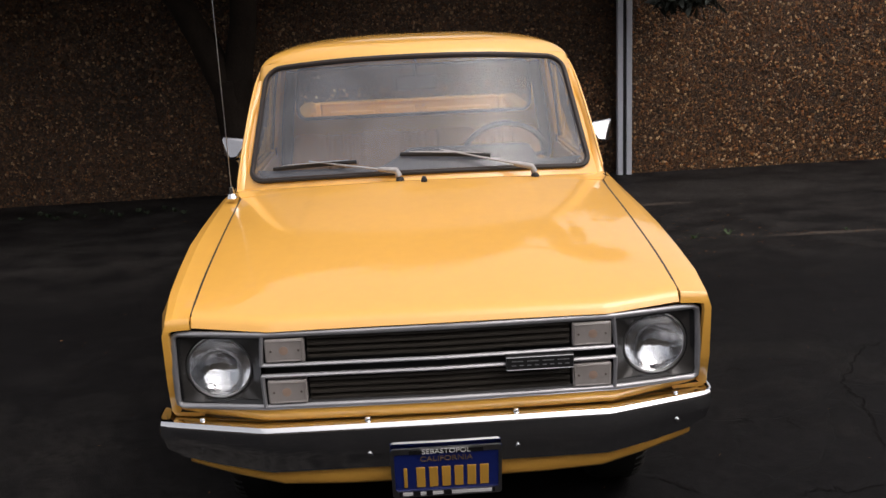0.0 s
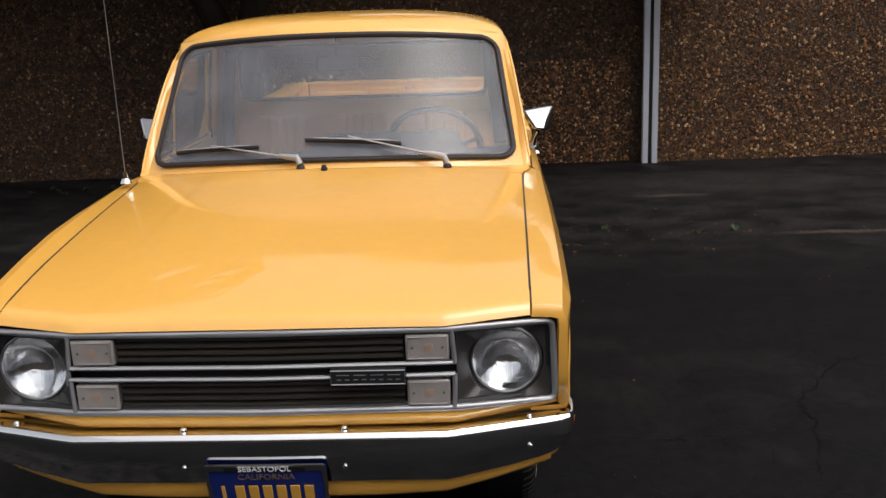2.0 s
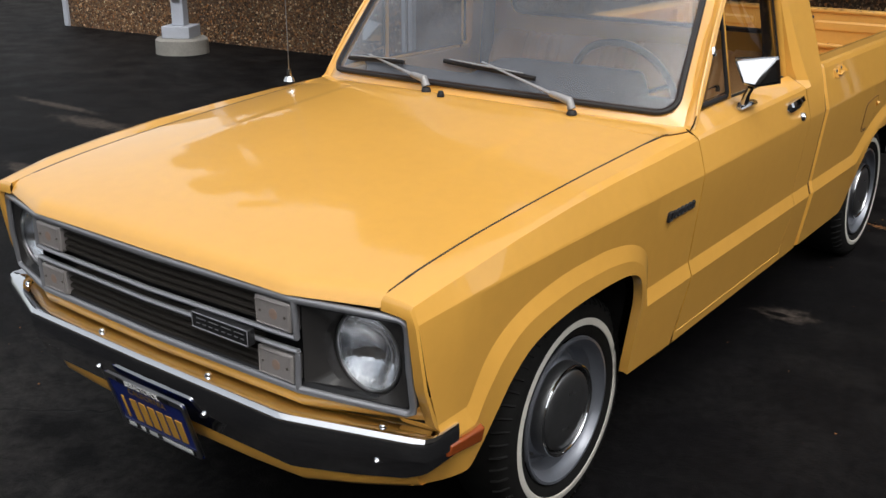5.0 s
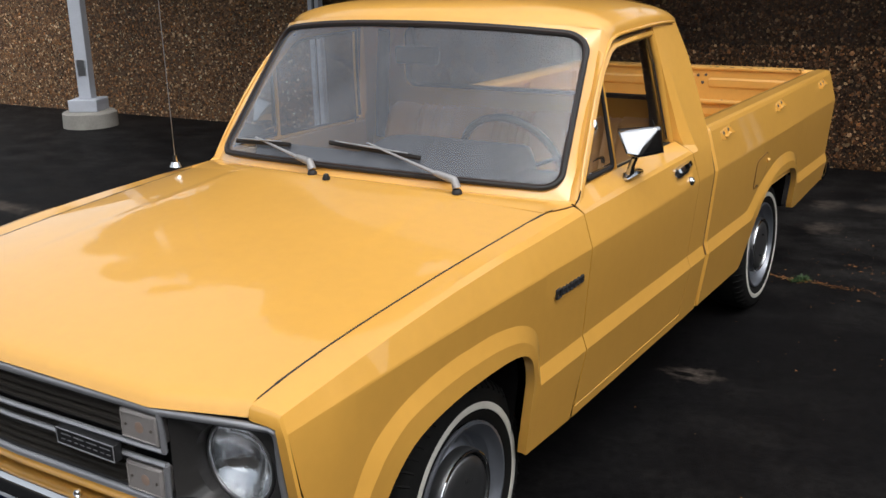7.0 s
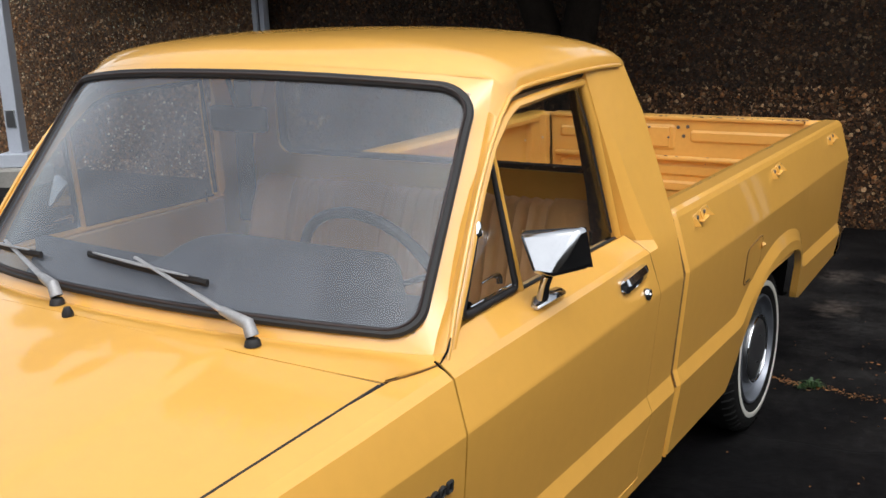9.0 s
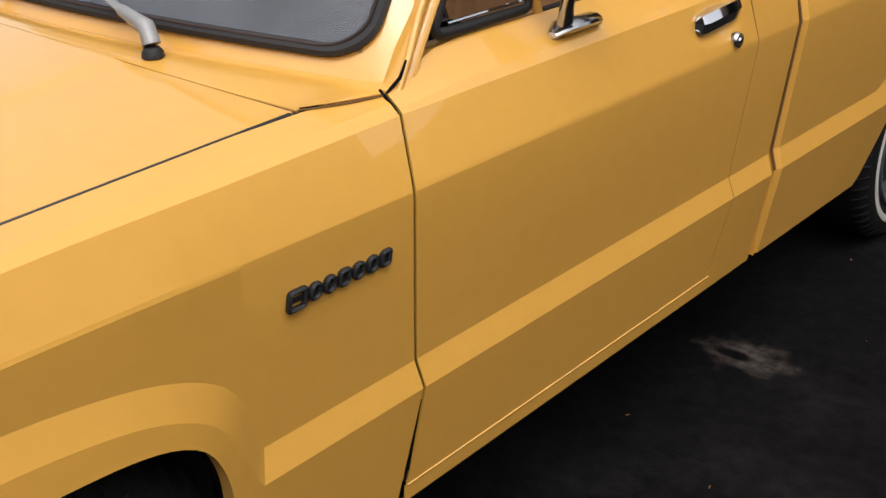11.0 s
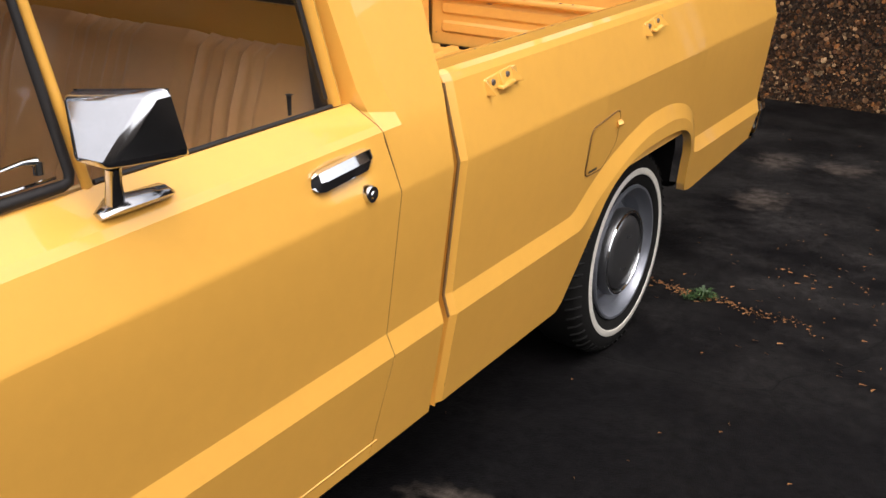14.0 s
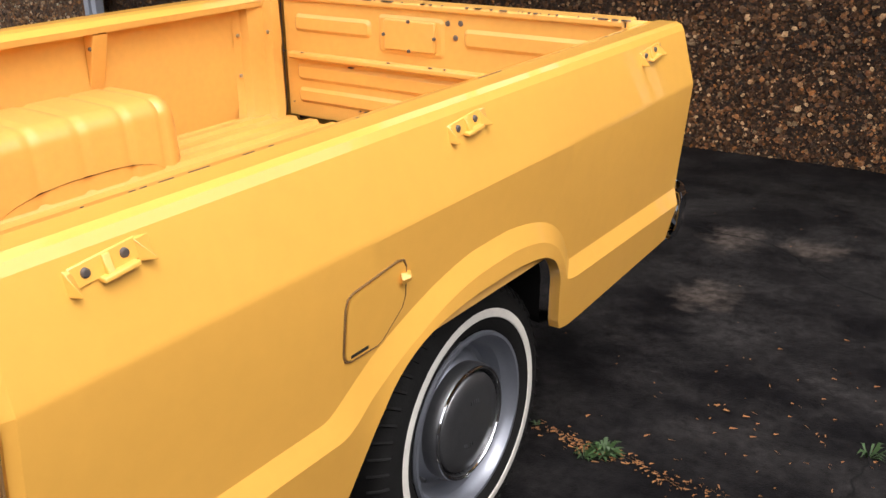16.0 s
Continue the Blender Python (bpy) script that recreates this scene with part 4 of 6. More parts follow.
    mk("divider_bar", *mirrored(tube([(0.697, 1.617, 1.036), (0.677, 1.597, 1.18), (0.658, 1.572, 1.345)], 0.0075, 8), s), PAINT, door, sharp=60)
    foot_ = [(0.688, 1.463, 1.185), (0.697, 1.405, 1.090), (0.6995, 1.388, 1.064), (0.7005, 1.386, 1.053), (0.7005, 1.394, 1.047), (0.700, 1.41, 1.0455), (0.6985, 1.58, 1.047), (0.698, 1.591, 1.050), (0.697, 1.594, 1.060), (0.680, 1.578, 1.19), (0.662, 1.561, 1.330)]
    mk("vent_seal", *mirrored(tube(foot_, [0.006, 0.008, 0.009, 0.009, 0.009, 0.009, 0.008, 0.007, 0.007, 0.0065, 0.005], 8), s), RUBBER, door, sharp=60, label="thick black rubber vent window seal")
    mk("vent_trim", *mirrored(tube([(0.689, 1.463, 1.190), (0.676, 1.520, 1.275), (0.664, 1.556, 1.325)], 0.0055, 8), s), CHROME, door, sharp=60, label="chrome vent window trim")
    mk("vent_trim", *mirrored(tube([(0.702, 1.412, 1.059), (0.700, 1.572, 1.061)], 0.0022, 6), s), CHROME, door, sharp=50)
    mk("vent_hinge", *mirrored(tube([(0.692, 1.448, 1.182), (0.696, 1.456, 1.190), (0.692, 1.462, 1.206), (0.686, 1.466, 1.222)], [0.006, 0.011, 0.009, 0.002], 8), s), CHROME, door, sharp=60)
    mk("vent_latch", *mirrored(join(tube([(0.678, 1.565, 1.062), (0.676, 1.567, 1.078)], 0.007, 8), tube([(0.676, 1.566, 1.078), (0.672, 1.548, 1.080), (0.670, 1.510, 1.076)], [0.007, 0.004, 0.002], 6)), s), CHROME, door, sharp=60)
    mk("sill_seal", *mirrored(tube([(0.694, 1.63, 1.038), (0.690, 2.11, 1.037)], 0.0038, 6), s), RUBBER, door)
    mk("lock_knob", *mirrored(tube([(0.655, 2.045, 1.03), (0.655, 2.045, 1.062), (0.655, 2.045, 1.064)], [0.003, 0.004, 0.007], 8), s), BLACKP, door)
    # pull handle in its recess, and the key lock
    hx = lambda z: lerp(0.767, 0.790, (0.998 - z) / 0.11)
    hrow = []
    for y, k in ((1.958, 0.0), (1.966, 0.75), (1.978, 1.0), (2.084, 1.0), (2.096, 0.8), (2.106, 0.15)):
        zc = 0.959 + 0.06 * (y - 1.96)
        o, h = -0.004 + 0.013 * k, 0.008 + 0.009 * k
        hrow.append([(hx(zc + h) - 0.002, y, zc + h), (hx(zc) + o * 0.8, y, zc + h), (hx(zc) + o + 0.006 * k, y, zc + 0.002), (hx(zc) + o, y, zc - h), (hx(zc - h) + 0.001, y, zc - h)])
    mk("door_handle", *mirrored(grid(list(zip(*hrow))), s), CHROME, door, sharp=25, label="chrome pull handle")
    mk("key_lock", *mirrored(lathe([(0.0, 0.013), (0.006, 0.0125), (0.007, 0.010), (0.0135, 0.009), (0.0155, 0.004), (0.0155, -0.006)], 18, (0.785, 2.083, 0.911)), s), CHROME, door, sharp=40, flip=True)
    # inner door panel
    mk("inner_panel", *mirrored(box(0.655, 0.668, 1.30, 2.12, 0.45, 1.028), s), TRIMTAN, door, bevel=0.006)
    # outside mirror
    fx, fy, fz = 0.740, 1.648, 1.007
    foot = mk("door_mirror", *mirrored(join(tube([(fx, fy - 0.052, fz + 0.004), (fx + 0.002, fy - 0.03, fz + 0.012), (fx + 0.001, fy + 0.05, fz + 0.010), (fx, fy + 0.066, fz + 0.004)], [0.010, 0.021, 0.019, 0.008], 10, flat=0.55),
                                            tube([(fx + 0.004, fy - 0.028, fz + 0.008), (fx + 0.012, fy - 0.032, fz + 0.045), (fx + 0.026, fy - 0.042, fz + 0.074)], [0.014, 0.0105, 0.0115], 10)), s), AGEDCHROME, door, sharp=40, label="chrome door mirror")
    V = [(0.704, 1.612, 1.160), (0.828, 1.652, 1.171), (0.836, 1.668, 1.086), (0.752, 1.636, 1.078),
         (0.710, 1.588, 1.159), (0.824, 1.634, 1.170), (0.834, 1.650, 1.087), (0.794, 1.577, 1.082), (0.755, 1.560, 1.089)]
    V = [(x, y - 0.002, z + 0.004) for x, y, z in V]
    Fm = [(4, 5, 1, 0), (5, 6, 2, 1), (6, 7, 3, 2), (7, 8, 3), (8, 4, 0, 3), (4, 8, 7, 5), (5, 7, 6)]
    mk("mirror_housing", *mirrored((V, [tuple(reversed(f)) for f in Fm]), s), AGEDCHROME, foot, sharp=20, bevel=0.009)
    mk("mirror_glass", *mirrored(([V[0], V[1], V[2], V[3]], [(0, 1, 2, 3)]), s), MIRROR, foot, sharp=0)


for s in (1, -1):
    cab_side(s)


def cab_rear():
    hole = rounded(0, 1.280, 0.575, 0.128, 0.05)
    def ring(scale_x, scale_z, y):
        return [(x * scale_x, y, 1.280 + (z - 1.280) * scale_z) for x, z in hole]
    outer = []
    for x, z in hole:
        k = 0.62
        ox = max(-0.70, min(0.70, x * 1.25))
        oz = 1.280 + (z - 1.280) * 1.45
        oz = min(oz, 1.440)
        lim = lerp(0.735, 0.590, (oz - 1.0) / 0.44)
        outer.append((max(-lim, min(lim, ox)), 2.345, oz))
    V, F = grid([outer + outer[:1], ring(1, 1, 2.345) + ring(1, 1, 2.345)[:1], ring(1, 1, 2.30) + ring(1, 1, 2.30)[:1], [(x, 2.30, z) for x, _, z in outer] + [(outer[0][0], 2.30, outer[0][2])]])
    lowp = grid([[(-0.73, 2.345, 1.094), (0.73, 2.345, 1.094)], [(-0.745, 2.345, 0.36), (0.745, 2.345, 0.36)]])
    lowi = grid([[(-0.72, 2.30, 1.094), (0.72, 2.30, 1.094)], [(-0.72, 2.30, 0.36), (0.72, 2.30, 0.36)]])
    mk("cab_rear_panel", *join((V, F), lowp, lowi), PAINT, truck, sharp=30)
    mk("rear_window_seal", *tube(ring(1, 1, 2.326), 0.017, 8, closed=True), RUBBER, truck, label="black rubber rear window seal")
    mk("rear_window", [(x, 2.322, z) for x, z in hole], [tuple(range(len(hole)))], GLASS, truck, sharp=0).visible_shadow = False


cab_rear()


def interior():
    # bench seat with vertical pleats
    rows = []
    prof = [(1.66, 0.62), (1.64, 0.68), (1.68, 0.72), (1.95, 0.70), (2.06, 0.72), (2.10, 0.80), (2.15, 0.98), (2.19, 1.075), (2.225, 1.098), (2.26, 1.085), (2.27, 1.0), (2.27, 0.62)]
    n = 120
    for y, z in prof:
        row = []
        for i in range(n + 1):
            x = -0.60 + 1.2 * i / n
            zone = 0.0
            for c in (-0.36, 0.0, 0.36):
                if abs(x - c) < 0.10:
                    zone = 1.0
            pleat = -0.012 * zone * abs(math.sin((x + 0.6) * math.pi / 0.036))
            end = 0.03 * max(0, (abs(x) - 0.55) / 0.05) ** 2
            row.append((x, y + (pleat * -1 + end if z > 0.75 else 0), z + (pleat - end if z < 0.75 or y > 2.19 else 0)))
        rows.append(row)
    mk("bench_seat", *grid(rows), VINYL, truck, sharp=50, label="tan pleated vinyl bench seat", flip=True)
    # dashboard, tall before the driver
    rows = []
    for y, z, rise in [(1.20, 1.02, 0.0), (1.26, 1.045, 0.0), (1.34, 1.048, 0.038), (1.40, 1.050, 0.060), (1.45, 1.045, 0.070), (1.49, 1.032, 0.076), (1.515, 1.010, 0.070), (1.53, 0.98, 0.0), (1.52, 0.85, 0.0), (1.45, 0.72, 0.0)]:
        row = []
        for i in range(89):
            x = -0.66 + 1.32 * i / 88
            hood = table(x, [(-0.66, 0.0), (-0.16, 0.0), (-0.11, 0.35), (-0.05, 0.94), (-0.01, 1.0), (0.43, 1.0), (0.458, 0.88), (0.475, 0.0), (0.66, 0.0)])[0]
            y2 = y + 0.17 * (abs(x) / 0.66) ** 2.3 * max(0.0, min(1.0, (1.50 - y) / 0.28))
            x2 = x * (0.93 if y < 1.3 else 1.0)
            row.append((x2, y2 + (0.03 * hood if y > 1.46 else 0), z - (0.012 if y < 1.3 else 0) + rise * hood - (0.03 if y < 1.25 and abs(x) > 0.55 else 0)))
        rows.append(row)
    mk("dashboard", *grid(rows), DASH, truck, sharp=40, label="charcoal padded dashboard", flip=True)
    c, tilt, r = Vector((0.357, 1.565, 1.024)), radians(112), 0.182
    ring = [c + Vector((r * math.cos(a), r * math.sin(a) * math.cos(tilt), r * math.sin(a) * math.sin(tilt))) for a in [k * 2 * math.pi / 48 for k in range(48)]]
    sw = mk("steering_wheel", *tube(ring, 0.0125, 8, closed=True), WHEELBLACK, truck)
    hubp = c + Vector((0, -0.05, -0.02))
    mk("spokes", *join(tube([ring[2], hubp, ring[22]], 0.012, 6, flat=0.6), tube([ring[36], hubp], 0.014, 6)), WHEELBLACK, sw)
    mk("column", *tube([hubp + Vector((0, 0.02, 0.01)), hubp + Vector((0, -0.25, -0.10))], 0.035, 12), WHEELBLACK, sw)
    for s in (1, -1):
        mk("post_trim", *mirrored(tube([(0.625, 2.195, 0.95), (0.608, 2.180, 1.15), (0.568, 2.155, 1.40)], [0.030, 0.028, 0.026], 8), s), DASH, truck, sharp=60, label="dark grey trim inside the rear door post")
    mk("cab_floor", *box(-0.72, 0.72, 1.15, 2.30, 0.33, 0.36), UNDER, truck)
    mk("bulkhead", *box(-0.70, 0.70, 1.13, 1.16, 0.36, 0.99), UNDER, truck)
    rv = mk("rear_view_mirror", *join(tube([(0.0, 1.53, 1.475), (0.0, 1.555, 1.39)], 0.006, 6)), BLACKP, truck)
    mk("mirror_shell", *box(-0.085, 0.085, 1.545, 1.57, 1.340, 1.400), BLACKP, rv, bevel=0.01)
    mk("glove_strip", *box(-0.60, 0.15, 1.525, 1.535, 0.86, 0.885), DULLCHROME, truck)


interior()


def front_end():
    py = lambda x: table(abs(x), [(0.0, -0.070), (0.465, -0.058), (0.712, 0.006), (0.75, 0.02)])[0]
    # lower front sheet and valance
    xs = [-0.752, -0.70, -0.60, -0.47, -0.3, 0, 0.3, 0.47, 0.60, 0.70, 0.752]
    lowf = [[(x, py(x) + 0.004 + dy + 0.045 * max(0.0, (abs(x) - 0.465) / 0.28), z) for x in xs] for dy, z in ((0.03, 0.648), (0.0, 0.640), (-0.004, 0.628), (0.0, 0.612), (0.02, 0.596), (0.05, 0.585), (0.05, 0.52))]
    mk("front_sheet", *grid(lowf), PAINT, truck, sharp=40, flip=False)
    val = []
    for dy, z0 in ((0.06, 0.54), (0.025, 0.47), (0.016, 0.432), (0.020, 0.408), (0.032, 0.397), (0.10, 0.392)):
        val.append([(x * 0.945, py(x) + dy + 0.006 * max(0.0, (abs(x) - 0.6) / 0.15), z0 + (0.050 * max(0, (abs(x) - 0.40) / 0.35) ** 1.3 if z0 < 0.46 else 0)) for x in xs])
    mk("front_valance", *grid(val), PAINT, truck, sharp=40)
    # grille
    back = [[(x, py(x) + 0.055, z) for x in (-0.476, -0.3, 0, 0.3, 0.476)] for z in (0.862, 0.63)]
    grille = mk("grille", *grid(back), BLACKP, truck, sharp=0, label="black slatted grille with silver frame")
    def bar(pts, r, mat, name, flat=0.8, parent=grille, label=""):
        return mk(name, *tube(pts, r, 8, flat=flat), mat, parent, sharp=45, label=label)
    def run(z, x0, x1, dy=0.0, n=12):
        return [(lerp(x0, x1, k / n), py(lerp(x0, x1, k / n)) + dy, z) for k in range(n + 1)]
    # outer frame as one closed loop with rounded corners
    pts = []
    for x, z in [(-0.700, 0.846), (-0.6, 0.848), (-0.465, 0.850), (-0.2, 0.850), (0, 0.850), (0.2, 0.850), (0.465, 0.850), (0.6, 0.848), (0.700, 0.846), (0.712, 0.838), (0.715, 0.82), (0.718, 0.74), (0.720, 0.66), (0.718, 0.642), (0.706, 0.636), (0.6, 0.640), (0.47, 0.646), (0.2, 0.646), (0, 0.646), (-0.2, 0.646), (-0.47, 0.646), (-0.6, 0.640), (-0.706, 0.636), (-0.718, 0.642), (-0.720, 0.66), (-0.718, 0.74), (-0.715, 0.82), (-0.712, 0.838)]:
        pts.append((x, py(x) + 0.10 * max(0, 0.74 - z) * max(0, (abs(x) - 0.465) / 0.25) + 0.002, z))
    mk("grille_frame", *tube(pts, 0.0085, 8, closed=True), SILVER, grille, sharp=45, label="silver plastic grille surround")
    mk("grille_frame_backing", *tube([(x * 0.985, y + 0.014, lerp(z, 0.745, 0.06)) for x, y, z in pts], 0.012, 6, closed=True), BLACKP, grille)
    for s in (1, -1):
        up = [(s * 0.468, py(0.468), 0.848), (s * 0.472, py(0.47), 0.80), (s * 0.474, py(0.47), 0.764)]
        bar(up, 0.0075, SILVER, "divider")
        bar([(s * 0.474, py(0.47), 0.734), (s * 0.473, py(0.47), 0.69), (s * 0.471, py(0.47), 0.648)], 0.0075, SILVER, "divider")
    bar(run(0.765, -0.475, 0.475), 0.0075, SILVER, "crossbar")
    bar(run(0.735, -0.475, 0.475), 0.0075, SILVER, "crossbar")
    for z in (0.836, 0.818, 0.800, 0.783, 0.718, 0.700, 0.682, 0.664):
        V, F = [], []
        a = [(x, py(x) + 0.006, z) for x in (-0.35, -0.2, 0, 0.2, 0.35)]
        V, F = grid([[(x, y, z0 + 0.0035) for x, y, z0 in a], [(x, y + 0.03, z0 + 0.012) for x, y, z0 in a], [(x, y + 0.03, z0 + 0.006) for x, y, z0 in a], [(x, y, z0 - 0.0035) for x, y, z0 in a], [(x, y, z0 + 0.0035) for x, y, z0 in a]])
        mk("slat", V, F, SLAT, grille, sharp=30)
    # badge plate with raised plain bars in place of its letters
    plate = mk("badge", *box(0.174, 0.357, -0.086, -0.066, 0.7215, 0.7605), BLACKP, grille, bevel=0.003, label="black badge plate with raised silver marks")
    mk("badge_rim", *tube([(0.176, -0.087, 0.7235), (0.355, -0.087, 0.7235), (0.355, -0.087, 0.7585), (0.176, -0.087, 0.7585)], 0.0016, 6, closed=True), SILVER, plate)
    for k in range(4):
        x = 0.190 + k * 0.041
        mk("badge_mark", *join(box(x, x + 0.031, -0.0875, -0.085, 0.7462, 0.7482), box(x, x + 0.011, -0.0875, -0.085, 0.7345, 0.7365), box(x + 0.020, x + 0.031, -0.0875, -0.085, 0.7345, 0.7365)), SILVER, plate)
    for s in (1, -1):
        # indicator lenses
        for z0, z1 in ((0.772, 0.838), (0.655, 0.722)):
            x0, x1 = 0.357, 0.462
            V, F = box(min(s * x0, s * x1), max(s * x0, s * x1), py(0.41) - 0.003, py(0.41) + 0.03, z0, z1)
            sig = mk("turn_signal", V, F, SIGNAL, truck, bevel=0.004, label="frosted clear turn signal lens")
            rim = tube([(s * (x0 + 0.006), py(0.36) - 0.004, z0 + 0.006), (s * (x1 - 0.006), py(0.45) - 0.003, z0 + 0.006), (s * (x1 - 0.006), py(0.45) - 0.003, z1 - 0.006), (s * (x0 + 0.006), py(0.36) - 0.004, z1 - 0.006)], 0.0016, 6, closed=True)
            mk("lens_rim", *rim, SIGNAL, sig)
            mk("bulb_glow", *lathe([(0.0, -0.0042), (0.008, -0.0040), (0.012, -0.0036), (0.013, 0.0)], 14, (s * 0.412, py(0.41), (z0 + z1) / 2), "y"), BULB, sig, flip=True)
            for xx in (x0 + 0.016, x1 - 0.016):
                mk("screw", *lathe([(0.0, -0.0055), (0.003, -0.005), (0.0036, -0.002)], 8, (s * xx, py(0.41), (z0 + z1) / 2), "y"), RUST, sig)
        # headlight bezel and sealed beam
        cx, cy, cz = s * 0.599, 0.022, 0.7405
        outline = rounded(0.0, 0.0, 1.0, 1.0, 0.12, 10)
        ring0, ring1, ring2, ring3 = [], [], [], []
        outline = [(lerp(p_[0], q_[0], f / 12), lerp(p_[1], q_[1], f / 12)) for p_, q_ in zip(outline, outline[1:] + outline[:1]) for f in range(12 if abs(p_[0] - q_[0]) + abs(p_[1] - q_[1]) > 0.5 else 1)]
        for u, v in outline:
            ax = lerp(0.478, 0.712 if s > 0 else 0.703, (u + 1) / 2)
            az = lerp(0.650, 0.842, (v + 1) / 2)
            ring0.append((s * ax, py(ax) + 0.010, az))
            a = math.atan2(az - cz, ax - 0.599)
            bx_ = 0.599 + 0.0945 * math.cos(a)
            ring1.append((s * bx_, max(lerp(py(bx_) + 0.014, cy, 0.45), py(bx_) + 0.010), cz + 0.0935 * math.sin(a)))
            ring2.append((s * (0.599 + 0.0915 * math.cos(a)), max(py(bx_) + 0.013, cy), cz + 0.0905 * math.sin(a)))
            ring3.append((s * (0.599 + 0.0905 * math.cos(a)), cy + 0.03, cz + 0.0900 * math.sin(a)))
        close = lambda r: r + r[:1]
        V, F = grid([close(ring0), close(ring1), close(ring2), close(ring3)])
        bez = mk("headlight", V, F, BEZEL, truck, sharp=35, label="round sealed-beam headlight in a charcoal bezel")
        turn = [k * 2 * math.pi / 48 for k in range(48)]
        mk("chrome_ring", *tube([(cx + 0.0865 * math.cos(a), cy - 0.001, cz + 0.0865 * math.sin(a)) for a in turn], 0.0042, 8, closed=True), DULLCHROME, bez, label="dull chrome retaining ring")
        mk("reflector", *lathe([(0.0015 + 0.0845 * k / 10, 0.003 + 0.052 * (1 - (k / 10) ** 2)) for k in range(11)], 48, (cx, cy, cz), "y"), REFLECTOR, bez, sharp=60)
        dome = [(0.0, -0.021), (0.02, -0.0198), (0.04, -0.0162), (0.06, -0.0105), (0.075, -0.004), (0.0845, 0.002)]
        mk("lens", *lathe(dome, 48, (cx, cy, cz), "y"), LENS, bez, sharp=60, label="clear fluted lens").visible_shadow = False
        flutes = []
        rim_y = lambda dx, dz: cy - 0.0215 + 3.25 * (dx * dx + dz * dz)
        for k in range(23):
            dx = -0.066 + 0.006 * k
            lo = -math.sqrt(max(0.0, 0.078 ** 2 - dx * dx)) if abs(dx) > 0.034 else -0.048
            hi = min(math.sqrt(max(0.0, 0.078 ** 2 - dx * dx)), 0.030) if abs(dx) > 0.034 else -0.006
            flutes.append(tube([(cx + dx, rim_y(dx, lerp(lo, hi, f)), cz + lerp(lo, hi, f)) for f in (0, 0.33, 0.66, 1)], 0.0021, 5))
        tagged(mk("fluting", *join(*flutes), LENS, bez, sharp=60, label="moulded lens flutes"), kind="stuff").visible_shadow = False
        # side marker
        mk("side_marker", *mirrored(([(0.758, 0.072, 0.560), (0.764, 0.194, 0.557), (0.760, 0.188, 0.514), (0.754, 0.066, 0.528), (0.776, 0.078, 0.556), (0.781, 0.188, 0.553), (0.776, 0.184, 0.519), (0.771, 0.073, 0.531)],
                                      [(0, 4, 5, 1), (1, 5, 6, 2), (2, 6, 7, 3), (3, 7, 4, 0), (4, 7, 6, 5)]), s), AMBER, truck, bevel=0.003, sharp=30, label="amber side marker lamp")


front_end()


